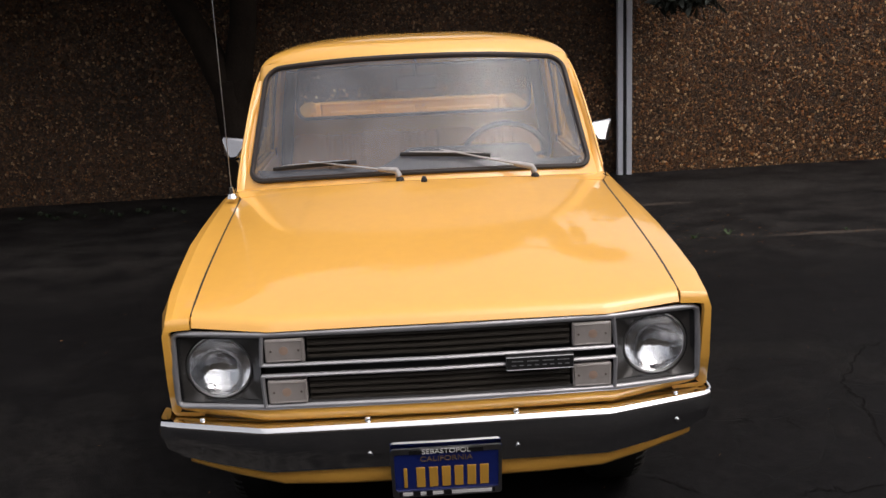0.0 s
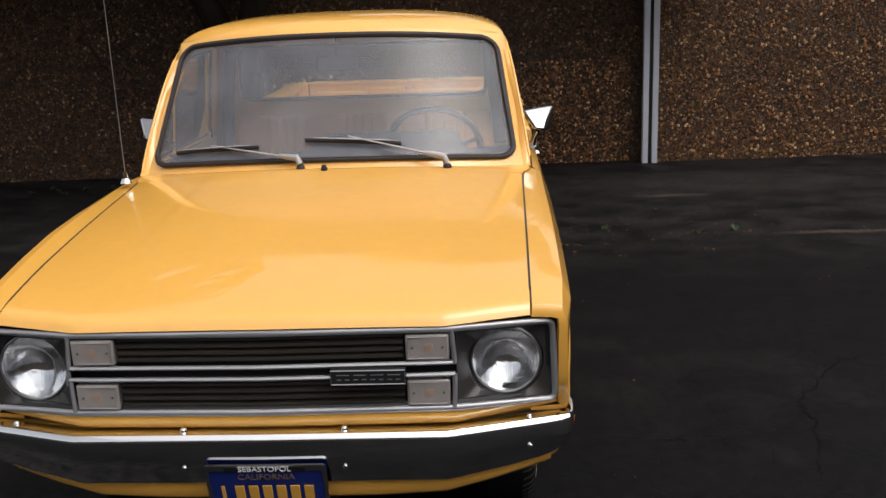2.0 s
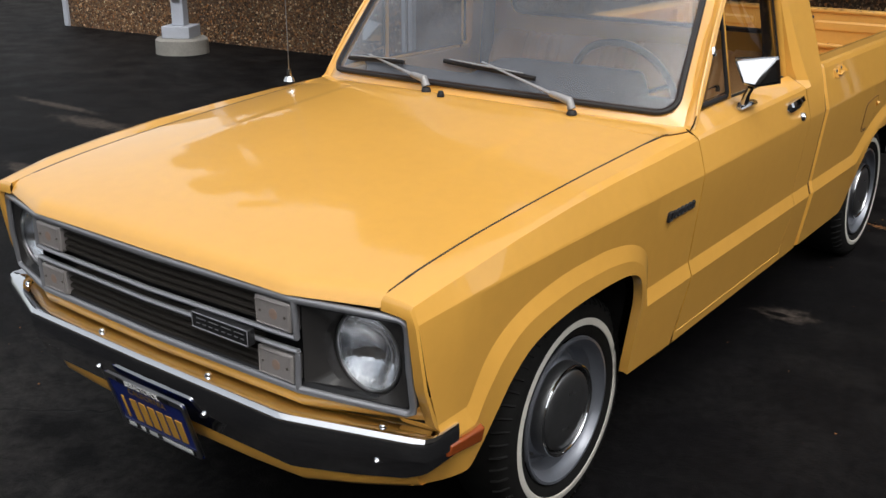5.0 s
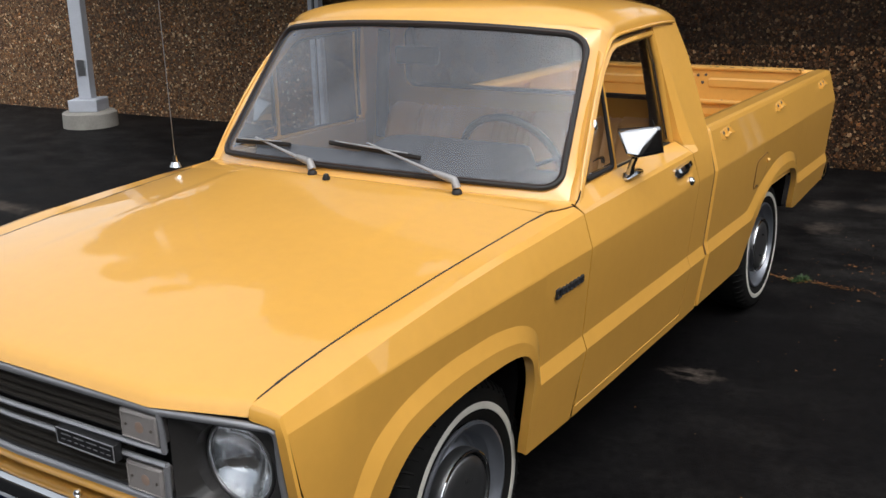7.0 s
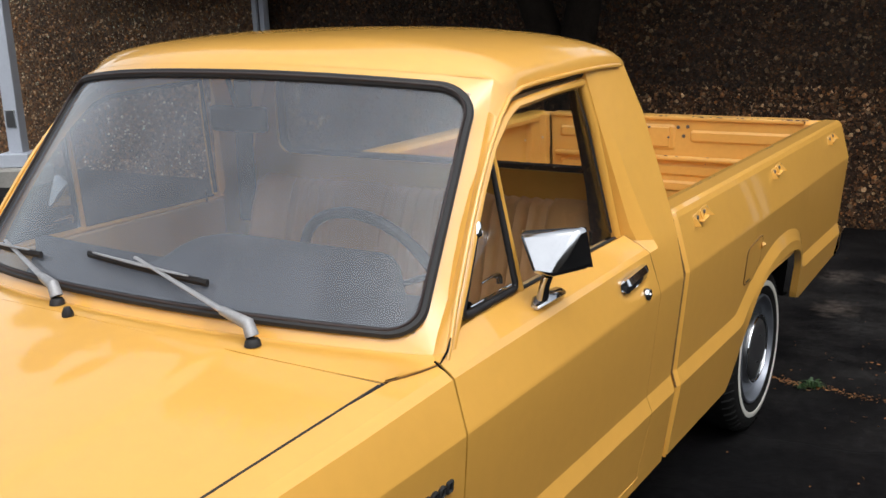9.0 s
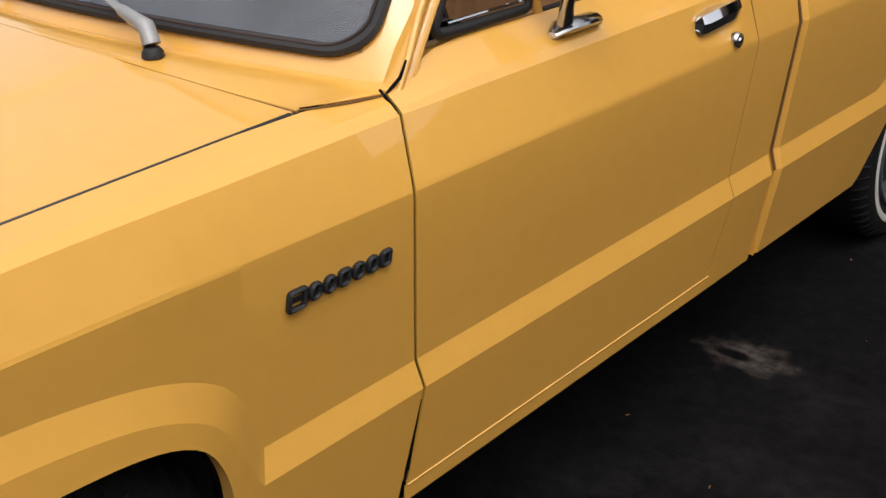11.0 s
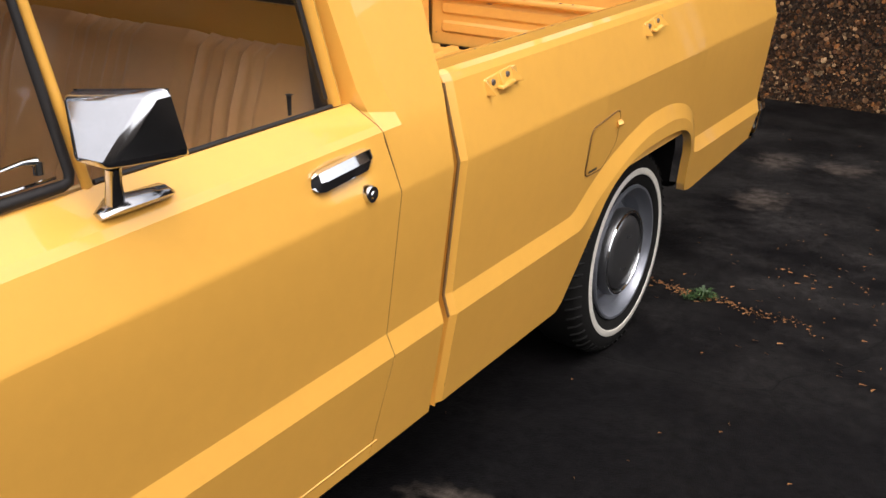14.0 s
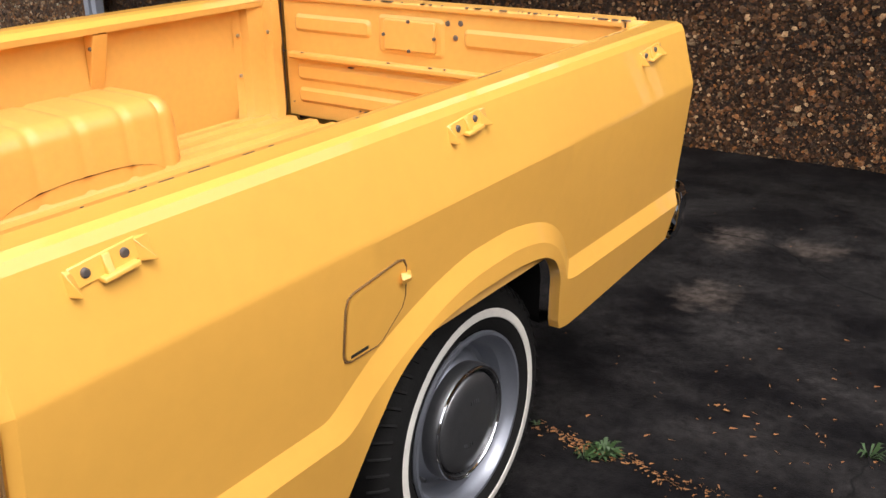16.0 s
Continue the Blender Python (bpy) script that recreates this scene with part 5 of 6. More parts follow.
def front_bumper():
    line = lambda x: table(abs(x), [(0.0, -0.112), (0.456, -0.108), (0.735, -0.008), (0.758, 0.006), (0.768, 0.026), (0.772, 0.060), (0.773, 0.105)])
    half = [0.2, 0.449, 0.474, 0.6, 0.70, 0.735, 0.758, 0.768, 0.772, 0.773]
    xs = [-x for x in reversed(half)] + [0] + half
    rows = []
    for dy, z in ((0.085, 0.588), (0.045, 0.599), (0.024, 0.603), (0.011, 0.6025), (0.0032, 0.5955), (0.0008, 0.591), (0.0, 0.585), (0.004, 0.545), (0.012, 0.516), (0.020, 0.505), (0.036, 0.462), (0.055, 0.455)):
        row = []
        for x in xs:
            lowk = max(0.0, (abs(x) - 0.45) / 0.33)
            endk = max(0.0, min(1.0, (abs(x) - 0.66) / 0.116))
            zz = z + (0.020 * lowk + (0.524 - z) * 0.62 * endk ** 1.8 if z < 0.52 else 0.0) - 0.008 * lowk * (z > 0.57)
            tip = max(0.0, min(1.0, (abs(x) - 0.735) / 0.04))
            row.append((x - math.copysign(0.35 * dy * tip, x) - (0.016 if x < 0 else 0.0) * min(1.0, abs(x) / 0.4), line(x)[0] + dy * (1 - 0.8 * tip), zz))
        rows.append(row)
    bump = mk("front_bumper", *grid(rows), CHROME, truck, sharp=24, solid=0.003, label="chrome front bumper")
    top = [[(x * 0.955, min(line(x)[0], 0.03) + d, 0.5905 + dz - 0.012 * max(0, (abs(x) - 0.45) / 0.33)) for x in xs] for d, dz in ((0.085, -0.002), (0.125, 0.0), (0.128, -0.02))]
    mk("bumper_filler", *grid(top), DULLCHROME, bump, sharp=35)
    for x in (-0.655, -0.2, 0.2, 0.655):
        mk("bolt", *lathe([(0.0, 0.009), (0.006, 0.0075), (0.009, 0.003), (0.010, -0.004)], 12, (x, line(x)[0] + 0.036, 0.603 - 0.012 * max(0, (abs(x) - 0.45) / 0.33)), "z"), CHROME, bump, flip=True)
        mk("bolt", *lathe([(0.0, -0.011), (0.006, -0.010), (0.009, -0.005), (0.010, 0.004)], 12, (x, line(x)[0] + 0.017, 0.512 + 0.02 * max(0, (abs(x) - 0.45) / 0.33)), "y"), CHROME, bump, flip=False)
    # number plate in its frame
    x0, x1, z0, z1, y = -0.146, 0.154, 0.368, 0.528, -0.118
    tilt = lambda mesh: ([(px, py_ + (0.528 - pz) * 0.28, pz) for px, py_, pz in mesh[0]], mesh[1])
    plate = mk("number_plate", *tilt(box(x0, x1, y, y + 0.003, z0, z1)), PLATEBLUE, truck, label="dark blue number plate with gold characters")
    cz, cx = (z0 + z1) / 2, (x0 + x1) / 2
    o, i2 = rounded(cx, cz, 0.150, 0.082, 0.010), rounded(cx, cz - 0.000, 0.141, 0.061, 0.006)
    i2 = [(x, z + (0.004 if z > cz else -0.003 + 0.003)) for x, z in i2]
    ring = lambda p, yy: [(x, yy, z) for x, z in p + p[:1]]
    mk("plate_frame", *tilt(grid([ring(o, y + 0.006), ring(o, y - 0.004), ring(i2, y - 0.004), ring(i2, y)])), DULLCHROME, plate, sharp=30, flip=True, label="chrome plate frame with lettering")
    band = lambda za, zb: box(cx - 0.10, cx + 0.10, y - 0.0048, y - 0.0042, za, zb)
    mk("frame_band", *tilt(join(band(0.512, 0.5255), box(cx - 0.132, cx + 0.132, y - 0.0048, y - 0.0042, 0.3695, 0.3865))), BLACKP, plate)
    for k in range(7):
        x = cx - 0.117 + k * 0.0345
        w = 0.010 if k == 0 else 0.024
        mk("plate_character", *tilt(box(x, x + w, y - 0.0025, y + 0.001, 0.398, 0.466)), PLATEGOLD, plate, bevel=0.002)
    for k, (a, b) in enumerate(((-0.122, -0.094), (-0.074, -0.058), (-0.040, -0.010), (0.012, 0.122))):
        mk("frame_mark", *tilt(box(cx + a, cx + b, y - 0.0062, y - 0.0046, 0.3725, 0.3845)), LETTER, plate)
    for txt, size, z, mat, yy in (("SEBASTOPOL", 0.0165, 0.5135, LETTER, -0.0062), ("CALIFORNIA", 0.0185, 0.486, PLATEDIM, -0.0022)):
        cu = bpy.data.curves.new("lettering", "FONT")
        cu.body, cu.size, cu.extrude, cu.align_x = txt, size * 1.35, 0.0006, "CENTER"
        cu.materials.append(mat)
        tx = new("lettering", cu)
        tx.parent = plate
        tx.matrix_basis = pose(cx, y + yy + (0.528 - z) * 0.28, z, 105.6, 0, 0)


front_bumper()


def wheel(s, cy, cz, first={}):
    cx = s * 0.600
    tread = [(0.203, 0.075), (0.215, 0.086), (0.245, 0.094), (0.275, 0.092), (0.298, 0.082), (0.308, 0.066), (0.313, 0.045), (0.3145, 0.0), (0.313, -0.045), (0.308, -0.066), (0.298, -0.082), (0.26, -0.094), (0.195, -0.075)]
    rim = [(0.206, 0.082), (0.204, 0.090), (0.197, 0.090), (0.192, 0.074), (0.184, 0.064), (0.176, 0.058), (0.170, 0.036), (0.164, 0.024), (0.155, 0.020), (0.142, 0.034), (0.132, 0.050), (0.12, 0.056), (0.0, 0.056)]
    cap = [(0.130, 0.046), (0.133, 0.066), (0.131, 0.080), (0.127, 0.087), (0.122, 0.087), (0.119, 0.080), (0.1165, 0.070), (0.1135, 0.070), (0.112, 0.082), (0.109, 0.0865), (0.08, 0.090), (0.04, 0.092), (0.0, 0.0925)]
    place = lambda prof, n=48: lathe(prof, n, (cx, cy, cz), "x", s)
    w = mk("wheel", *place(rim), RIM, truck, sharp=35, flip=s > 0, label="silver steel wheel with whitewall tyre")
    t = mk("tyre", *place(tread, 64), TYRE, w, sharp=40, flip=s > 0)
    ring = [(0.2375, 0.0938), (0.2395, 0.0957), (0.2555, 0.0957), (0.2575, 0.0943)]
    mk("whitewall", *place(ring, 64), WHITEWALL, t, sharp=40, flip=s > 0, label="white band on the tyre wall")
    blocks = []
    for k in range(56):
        a = k * 2 * math.pi / 56
        p = [(cx + s * o, cy + r * math.cos(a + da), cz + r * math.sin(a + da)) for o, r, da in ((0.088, 0.291, 0), (0.072, 0.3085, 0.01), (0.050, 0.3145, 0.03))]
        blocks.append(tube(p, 0.004, 4))
    tagged(mk("shoulder_tread", *join(*blocks), TYRE, t, sharp=40), kind="stuff")
    h = mk("hubcap", *place(cap), HUB, w, sharp=50, flip=s > 0, label="polished steel hubcap")
    turn = [k * 2 * math.pi / 64 for k in range(64)]
    mk("hubcap_ring", *tube([(cx + s * 0.0862, cy + 0.1248 * math.cos(a), cz + 0.1248 * math.sin(a)) for a in turn], 0.0042, 8, closed=True), CHROME, h, label="bright chrome ring")
    mk("hubcap_groove", *place([(0.1195, 0.0815), (0.1165, 0.0712), (0.1135, 0.0712), (0.1122, 0.081)], 64), BLACKP, h, sharp=60, flip=s > 0, label="black groove")
    for a0 in (1.0, 4.1):
        for k in range(5):
            a = a0 + 0.16 * k
            mk("stamped_mark", *tube([(cx + s * 0.0918, cy + r * math.cos(a), cz + r * math.sin(a)) for r in (0.046, 0.055)], 0.0016, 4), BLACKP, h)
    mk("valve", *tube([(cx + s * 0.05, cy - 0.155, cz - 0.06), (cx + s * 0.078, cy - 0.158, cz - 0.061)], 0.004, 6), BLACKP, w)


for s in (1, -1):
    wheel(s, 0.712, 0.333)
    wheel(s, 3.442, 0.3145)
mk("axle", *tube([(-0.55, 3.442, 0.3145), (0.55, 3.442, 0.3145)], 0.04, 10), UNDER, truck)
mk("underbody", *box(-0.42, 0.42, 0.15, 4.25, 0.36, 0.46), UNDER, truck, label="dark chassis")


def cargo_bed():
    for s in (1, -1):
        top = [lambda y: (0.640, y, 1.035), lambda y: (0.655, y, 1.051), lambda y: (0.680, y, 1.056), lambda y: (0.728, y, 1.056), lambda y: (0.742, y, 1.050), lambda y: (0.750, y, 1.036)]
        (V, F), I = side_skin(REAR_NODES, top)
        side = mk("bed_side", *mirrored((V, F), s), PAINT, truck, sharp=9)
        # front and rear ends
        f = [(0.655, 1.051), (0.728, 1.056), (0.742, 1.050), (0.750, 1.036), (0.787, 0.892), (0.757, 0.61), (0.770, 0.566), (0.735, 0.35)]
        mk("bed_front_edge", *mirrored(grid([[(x, 2.385, z) for x, z in f], [(x - 0.012, 2.372, z - 0.004) for x, z in f], [(x - 0.05, 2.368, z - 0.01) for x, z in f]]), s), PAINT, side, sharp=12, flip=True)
        r = [(0.640, 4.31, 1.035), (0.680, 4.32, 1.056), (0.728, 4.325, 1.055), (0.746, 4.33, 1.042), (0.786, 4.365, 0.90), (0.780, 4.367, 0.86), (0.762, 4.362, 0.66), (0.757, 4.365, 0.61), (0.770, 4.362, 0.566), (0.755, 4.325, 0.470)]
        mk("bed_rear_edge", *mirrored(grid([[(x, y, z) for x, y, z in r], [(x - 0.02, y + 0.012, z) for x, y, z in r], [(x - 0.14, y + 0.012, z) for x, y, z in r]]), s), PAINT, side, sharp=20)
        mk("cab_gap", *mirrored(tube([(x - 0.007, 2.3625, z) for x, z in f[3:7]], 0.0030, 6), s), SEAM, side, label="dark gap between cab and bed")
        # inner wall with flange and gussets
        ysn = [2.40, 2.9, 3.4, 3.9, 4.30]
        mk("inner_wall", *mirrored(grid([[(0.640, y, 1.036) for y in ysn], [(0.642, y, 1.018) for y in ysn], [(0.690, y, 1.016) for y in ysn], [(0.690, y, 0.66) for y in ysn], [(0.680, y, 0.65) for y in ysn]]), s), BEDPAINT, side, sharp=30)
        for gy in (2.92, 3.60):
            V = [(0.688, gy, 1.014), (0.645, gy, 1.014), (0.668, gy, 0.93), (0.688, gy, 0.86), (0.688, gy + 0.05, 1.014), (0.645, gy + 0.05, 1.014), (0.668, gy + 0.05, 0.93), (0.688, gy + 0.05, 0.86)]
            mk("gusset", *mirrored((V, [(0, 1, 2, 3), (7, 6, 5, 4), (1, 5, 6, 2), (2, 6, 7, 3)]), s), BEDPAINT, side, bevel=0.003)
            mk("gusset_screw", *mirrored(lathe([(0.0, -0.004), (0.005, -0.003), (0.007, 0.002)], 10, (0.666, gy - 0.001, 0.975), "y"), s), RUST, side)
        # rear corner post
        post = [(0.692, 4.16), (0.686, 4.19), (0.660, 4.20), (0.652, 4.23), (0.648, 4.26), (0.618, 4.268), (0.612, 4.30)]
        mk("corner_post", *mirrored(grid([[(x, y, 1.045) for x, y in post], [(x - 0.006, y, 0.90) for x, y in post], [(x, y, 0.88) for x, y in post], [(x - 0.004, y, 0.70) for x, y in post], [(x - 0.02, y - 0.02, 0.652) for x, y in post]]), s), BEDPAINT, side, sharp=35)
        for yy, zz in ((4.175, 0.93), (4.175, 0.80), (4.262, 0.935)):
            mk("post_bolt", *mirrored(lathe([(0.0, -0.006), (0.005, -0.006), (0.0065, 0.0)], 8, (0.682 if yy < 4.2 else 0.632, yy, zz), "x"), s), DULLCHROME, side)
        # wheel housing with pressed ribs
        prof = []
        for k in range(13):
            a = math.pi / 2 * k / 12
            prof.append((0.505 - 0.055 * math.sin(a), 0.855 - 0.055 * (1 - math.cos(a))))
        sec = [(0.69, 0.858), (0.60, 0.858)] + prof + [(0.445, 0.75), (0.44, 0.652)]
        rows = []
        ncol = 60
        for k in range(ncol + 1):
            y = lerp(2.98, 3.74, k / ncol)
            shrink = 0.0
            for yc in (3.10, 3.24, 3.38, 3.52, 3.64):
                shrink += 0.007 * max(0, 1 - abs(y - yc) / 0.016)
            e = min(y - 2.98, 3.74 - y)
            fall = 0.075 * max(0, 1 - e / 0.09) ** 2.2
            rows.append([(x + shrink + fall * (x < 0.6), y, lerp(z - shrink - fall * 1.0, z, 0 if z > 0.70 else 1)) for x, z in sec])
        rows = [[(x, 2.97, 0.652) for x, _, _ in rows[0]]] + rows + [[(x, 3.75, 0.652) for x, _, _ in rows[-1]]]
        mk("wheel_housing", *mirrored(grid(rows), s), BEDPAINT, side, sharp=50, flip=False)
        well = [[(x - 0.05, y, z) for x, y, z in I[1:-1]], [(0.44, y, z + 0.01) for x, y, z in I[1:-1]]]
        mk("wheel_well", *mirrored(grid(well), s), UNDER, side, label="black inner wheel arch", sharp=0)
        # rope cleats
        for cy in (2.535, 3.312, 4.125):
            lean = lambda q: 1.012 + 0.10 * q
            skin = lambda z: lerp(0.750, 0.787, (1.036 - z) / 0.144)
            def at(q, dz, o):
                z = lean(0.8 * q) + 0.78 * dz
                return (skin(z) + 0.8 * o, cy + 0.008 + 0.8 * q, z)
            def slab(q0, q1, z0, z1, o0, o1, slope=0.0):
                V = [at(q, dz, o) for q in (q0, q1) for dz, o in ((z0, o0), (z1, o0), (z1, o1), (z0, o1 + slope))]
                return V, [(0, 1, 2, 3), (7, 6, 5, 4), (0, 4, 5, 1), (1, 5, 6, 2), (2, 6, 7, 3), (3, 7, 4, 0)]
            web = slab(-0.062, 0.062, -0.016, 0.018, -0.002, 0.0035)
            lip = slab(-0.016, 0.052, -0.021, -0.013, 0.0, 0.017)
            rib = slab(-0.004, 0.010, -0.016, 0.016, 0.0, 0.007, 0.005)
            horns = []
            for q, t0, t1 in ((-0.064, -0.070, -0.052), (0.064, 0.056, 0.086)):
                V = [at(t0, 0.018, 0.0), at(t1, 0.012, 0.002), at(t0, 0.014, 0.006), at(t0, -0.022, 0.0), at(t1, -0.022, 0.004), at(lerp(t0, t1, 0.5 if q < 0 else 0.8), -0.022, 0.026)]
                horns.append((V, [(0, 1, 2), (0, 2, 5, 3), (2, 1, 4, 5), (3, 5, 4)]))
            ct = mk("rope_cleat", *mirrored(join(web, lip, rib, *horns), s), PAINT, side, sharp=25, bevel=0.0015, label="screwed-on yellow rope cleat with two horns")
            for dy in (-0.036, 0.036):
                px_, py_, pz_ = at(dy, 0.002, 0.0)
                mk("cleat_screw", *mirrored(lathe([(0.0, 0.0058), (0.004, 0.0062), (0.0058, 0.0054), (0.0066, 0.0035), (0.0066, 0.0)], 12, (px_, py_, pz_)), s), RUST, ct, flip=True)
    # fuel flap on the driver's side
    fl = [(2.962, 0.699), (2.950, 0.704), (2.945, 0.716), (2.945, 0.800), (2.950, 0.815), (2.962, 0.822), (3.078, 0.838), (3.094, 0.835), (3.102, 0.822), (3.105, 0.765), (3.098, 0.746), (3.048, 0.704), (3.034, 0.698)]
    sx = lambda y, z: upper_x(y, z)
    gapo = tube([(sx(y, z) + 0.0005, y, z) for y, z in fl], 0.0022, 6, closed=True)
    mk("fuel_flap_gap", *gapo, SEAM, truck)
    flap = mk("fuel_flap", [(sx(y, z) + 0.003, lerp(y, 3.02, 0.04), lerp(z, 0.76, 0.04)) for y, z in fl], [tuple(range(len(fl)))], PAINT, truck, sharp=0)
    mk("flap_label", *box(sx(2.99, 0.705) + 0.002, sx(2.99, 0.705) + 0.0040, 2.962, 3.006, 0.706, 0.7115), BLACKP, flap)
    mk("flap_tab", *tube([(sx(3.09, 0.80) + 0.002, 3.088, 0.803), (sx(3.09, 0.80) + 0.010, 3.098, 0.804), (sx(3.09, 0.80) + 0.002, 3.112, 0.807)], [0.012, 0.008, 0.003], 6), PAINT, flap)
    # ribbed floor
    xs, k = [], -0.69
    rows = [[], []]
    x = -0.69
    while x < 0.69:
        for dx, z in ((0.0, 0.652), (0.022, 0.652), (0.030, 0.664), (0.062, 0.664), (0.070, 0.652)):
            rows[0].append((x + dx, 2.38, z)), rows[1].append((x + dx, 4.27, z))
        x += 0.092
    mk("bed_floor", *grid(rows), BEDPAINT, truck, sharp=30, flip=True)
    mk("bed_front_wall", *join(box(-0.69, 0.69, 2.372, 2.40, 0.60, 1.03), box(-0.66, 0.66, 2.366, 2.41, 1.02, 1.052)), BEDPAINT, truck, bevel=0.006)
    # tailgate
    gate = mk("tailgate", *join(box(-0.6095, 0.6095, 4.318, 4.385, 0.65, 1.045), box(-0.6095, 0.6095, 4.308, 4.388, 1.035, 1.056)), BEDPAINT, truck, bevel=0.006, label="yellow pressed tailgate with chipped paint")
    def pressed(x0, x1, z0, z1, name, h=0.008, r=0.02):
        o = rounded((x0 + x1) / 2, (z0 + z1) / 2, (x1 - x0) / 2, (z1 - z0) / 2, r)
        ii = rounded((x0 + x1) / 2, (z0 + z1) / 2, (x1 - x0) / 2 - 0.012, (z1 - z0) / 2 - 0.012, max(0.004, r - 0.01))
        V, F = grid([[(x, 4.319, z) for x, z in o + o[:1]], [(x, 4.318 - h, z) for x, z in ii + ii[:1]]])
        F.append(tuple(range(len(o) + 1, 2 * len(o) + 1)))
        return mk(name, V, F, BEDPAINT, gate, sharp=25)
    pressed(-0.56, -0.24, 0.935, 0.995, "pressed_panel")
    pressed(0.10, 0.56, 0.935, 0.995, "pressed_panel")
    pressed(-0.215, 0.035, 0.895, 1.018, "latch_surround", 0.005)
    cover = mk("latch_cover", *box(-0.185, 0.005, 4.305, 4.316, 0.912, 1.004), BEDPAINT, gate, bevel=0.004)
    for x, z in ((-0.09, 1.002), (-0.184, 0.958), (0.004, 0.958), (-0.09, 0.914)):
        mk("cover_screw", *lathe([(0.0, -0.006), (0.005, -0.005), (0.006, 0.0)], 8, (x, 4.305, z), "y"), RUST, cover)
    for x, z in ((0.045, 1.005), (0.09, 1.008), (0.072, 0.965)):
        mk("gate_hole", *lathe([(0.0, -0.003), (0.007, -0.003), (0.009, 0.0)], 10, (x, 4.317, z), "y"), RUST, gate)
    V, F = box(-0.58, 0.58, 4.292, 4.322, 0.848, 0.872)
    mk("gate_rail", V, F, BEDPAINT, gate, bevel=0.008)
    pressed(-0.56, 0.56, 0.775, 0.835, "pressed_panel")
    pressed(-0.56, 0.56, 0.700, 0.755, "pressed_panel")
    # chipped paint along edges
    rnd = random.Random(5)
    chips = []
    for k in range(90):
        x = rnd.uniform(-0.6, 0.6)
        ln = rnd.uniform(0.004, 0.030) * rnd.random() ** 1.5
        if k < 55:
            chips.append(box(x, x + ln, 4.306, 4.312 + rnd.random() * 0.004, 1.0545, 1.0572))
        else:
            z = rnd.choice((0.873, 0.838, 0.7, 0.668))
            chips.append(box(x, x + ln, 4.2905 if z == 0.873 else 4.308, 4.296 if z == 0.873 else 4.32, z - 0.001, z + 0.0015))
    for k in range(16):
        y = rnd.uniform(2.42, 4.28)
        ln = rnd.uniform(0.005, 0.08) * rnd.random()
        chips.append(box(0.6745, 0.6752, y, y + ln, 1.0545, 1.0562))
    tagged(mk("paint_chips", *join(*chips), RUST, gate, sharp=0, label="small rusty paint chips"), kind="stuff")
    for s in (1, -1):
        mk("gate_gap", *mirrored(tube([(0.6105, 4.309, 1.05), (0.6105, 4.309, 0.66)], 0.0018, 6), s), BLACKP, gate)
    # chrome rear corner bumper
    for s in (1, -1):
        rows = []
        for dx, z in ((0.0, 0.600), (0.016, 0.594), (0.022, 0.57), (0.016, 0.50), (0.0, 0.455), (-0.03, 0.445)):
            rows.append([(0.752 + dx, 4.372, z), (0.756 + dx, 4.41, z), (0.735 + dx * 0.7, 4.46, z), (0.68, 4.485 + dx, z), (0.2, 4.50 + dx, z), (0.0, 4.50 + dx, z)])
        mk("rear_bumper", *mirrored(grid(rows), s), CHROME, truck, sharp=35, solid=0.003, label="chrome rear bumper")
        mk("tail_lamp", *mirrored(box(0.64, 0.74, 4.385, 4.41, 0.66, 0.86), s), material("red_lens", (0.35, 0.01, 0.01), 0.3), truck, bevel=0.006)


cargo_bed()


def wiper(px, py, pz, tip_u, bl_u0, bl_u1):
    hub = Vector((px, py, pz))
    pt = Vector(ws(*tip_u, 0.026))
    elbow = lerp(hub, pt, 0.22) + Vector((0, -0.004, 0.012))
    arm = mk("wiper", *join(tube([hub + Vector((0, 0, -0.004)), hub + Vector((-0.01, 0.002, 0.018)), elbow], [0.0135, 0.0125, 0.0088], 10), tube([elbow, pt], [0.0074, 0.0044], 8, flat=0.6)), WIPER, truck, sharp=45, label="weathered grey wiper arm with black blade")
    mk("wiper_boot", *lathe([(0.0, 0.001), (0.011, -0.001), (0.0145, -0.006), (0.016, -0.014)], 12, (px + 0.002, py - 0.002, pz - 0.006), "z"), RUBBER, arm, flip=True)
    n = 10
    blade = [Vector(ws(lerp(bl_u0[0], bl_u1[0], k / n), lerp(bl_u0[1], bl_u1[1], k / n), 0.012)) for k in range(n + 1)]
    mk("blade", *tube(blade, 0.005, 6, flat=1.6), RUBBER, arm)
    up = [b + Vector((0, -0.012, 0.011)) for b in blade[1:-1]]
    mk("blade_holder", *tube(up, [0.003, 0.004, 0.004, 0.005, 0.006, 0.005, 0.004, 0.004, 0.003], 6, flat=0.6), WIPER, arm)


wiper(-0.087, 1.088, 1.066, (-0.645, 0.092), (-0.86, 0.062), (-0.37, 0.078))
wiper(0.423, 1.120, 1.052, (0.115, 0.130), (-0.12, 0.122), (0.395, 0.080))

ant = mk("aerial", *join(tube([(-0.711, 1.098, 1.008), (-0.712, 1.10, 1.025)], [0.021, 0.014], 12, flat=1.0), tube([(-0.712, 1.10, 1.02), (-0.712, 1.10, 1.05)], [0.010, 0.007], 10)), CHROME, truck, sharp=40, label="chrome aerial base with a thin mast")
mk("mast", *tube([(-0.712, 1.10, 1.04), (-0.7155, 1.10, 1.65), (-0.719, 1.10, 2.05)], [0.0018, 0.0014, 0.0012], 6), DULLCHROME, ant)

# wing badge: plain raised bars in place of its letters
bx = lambda z: upper_x(1.12, z)
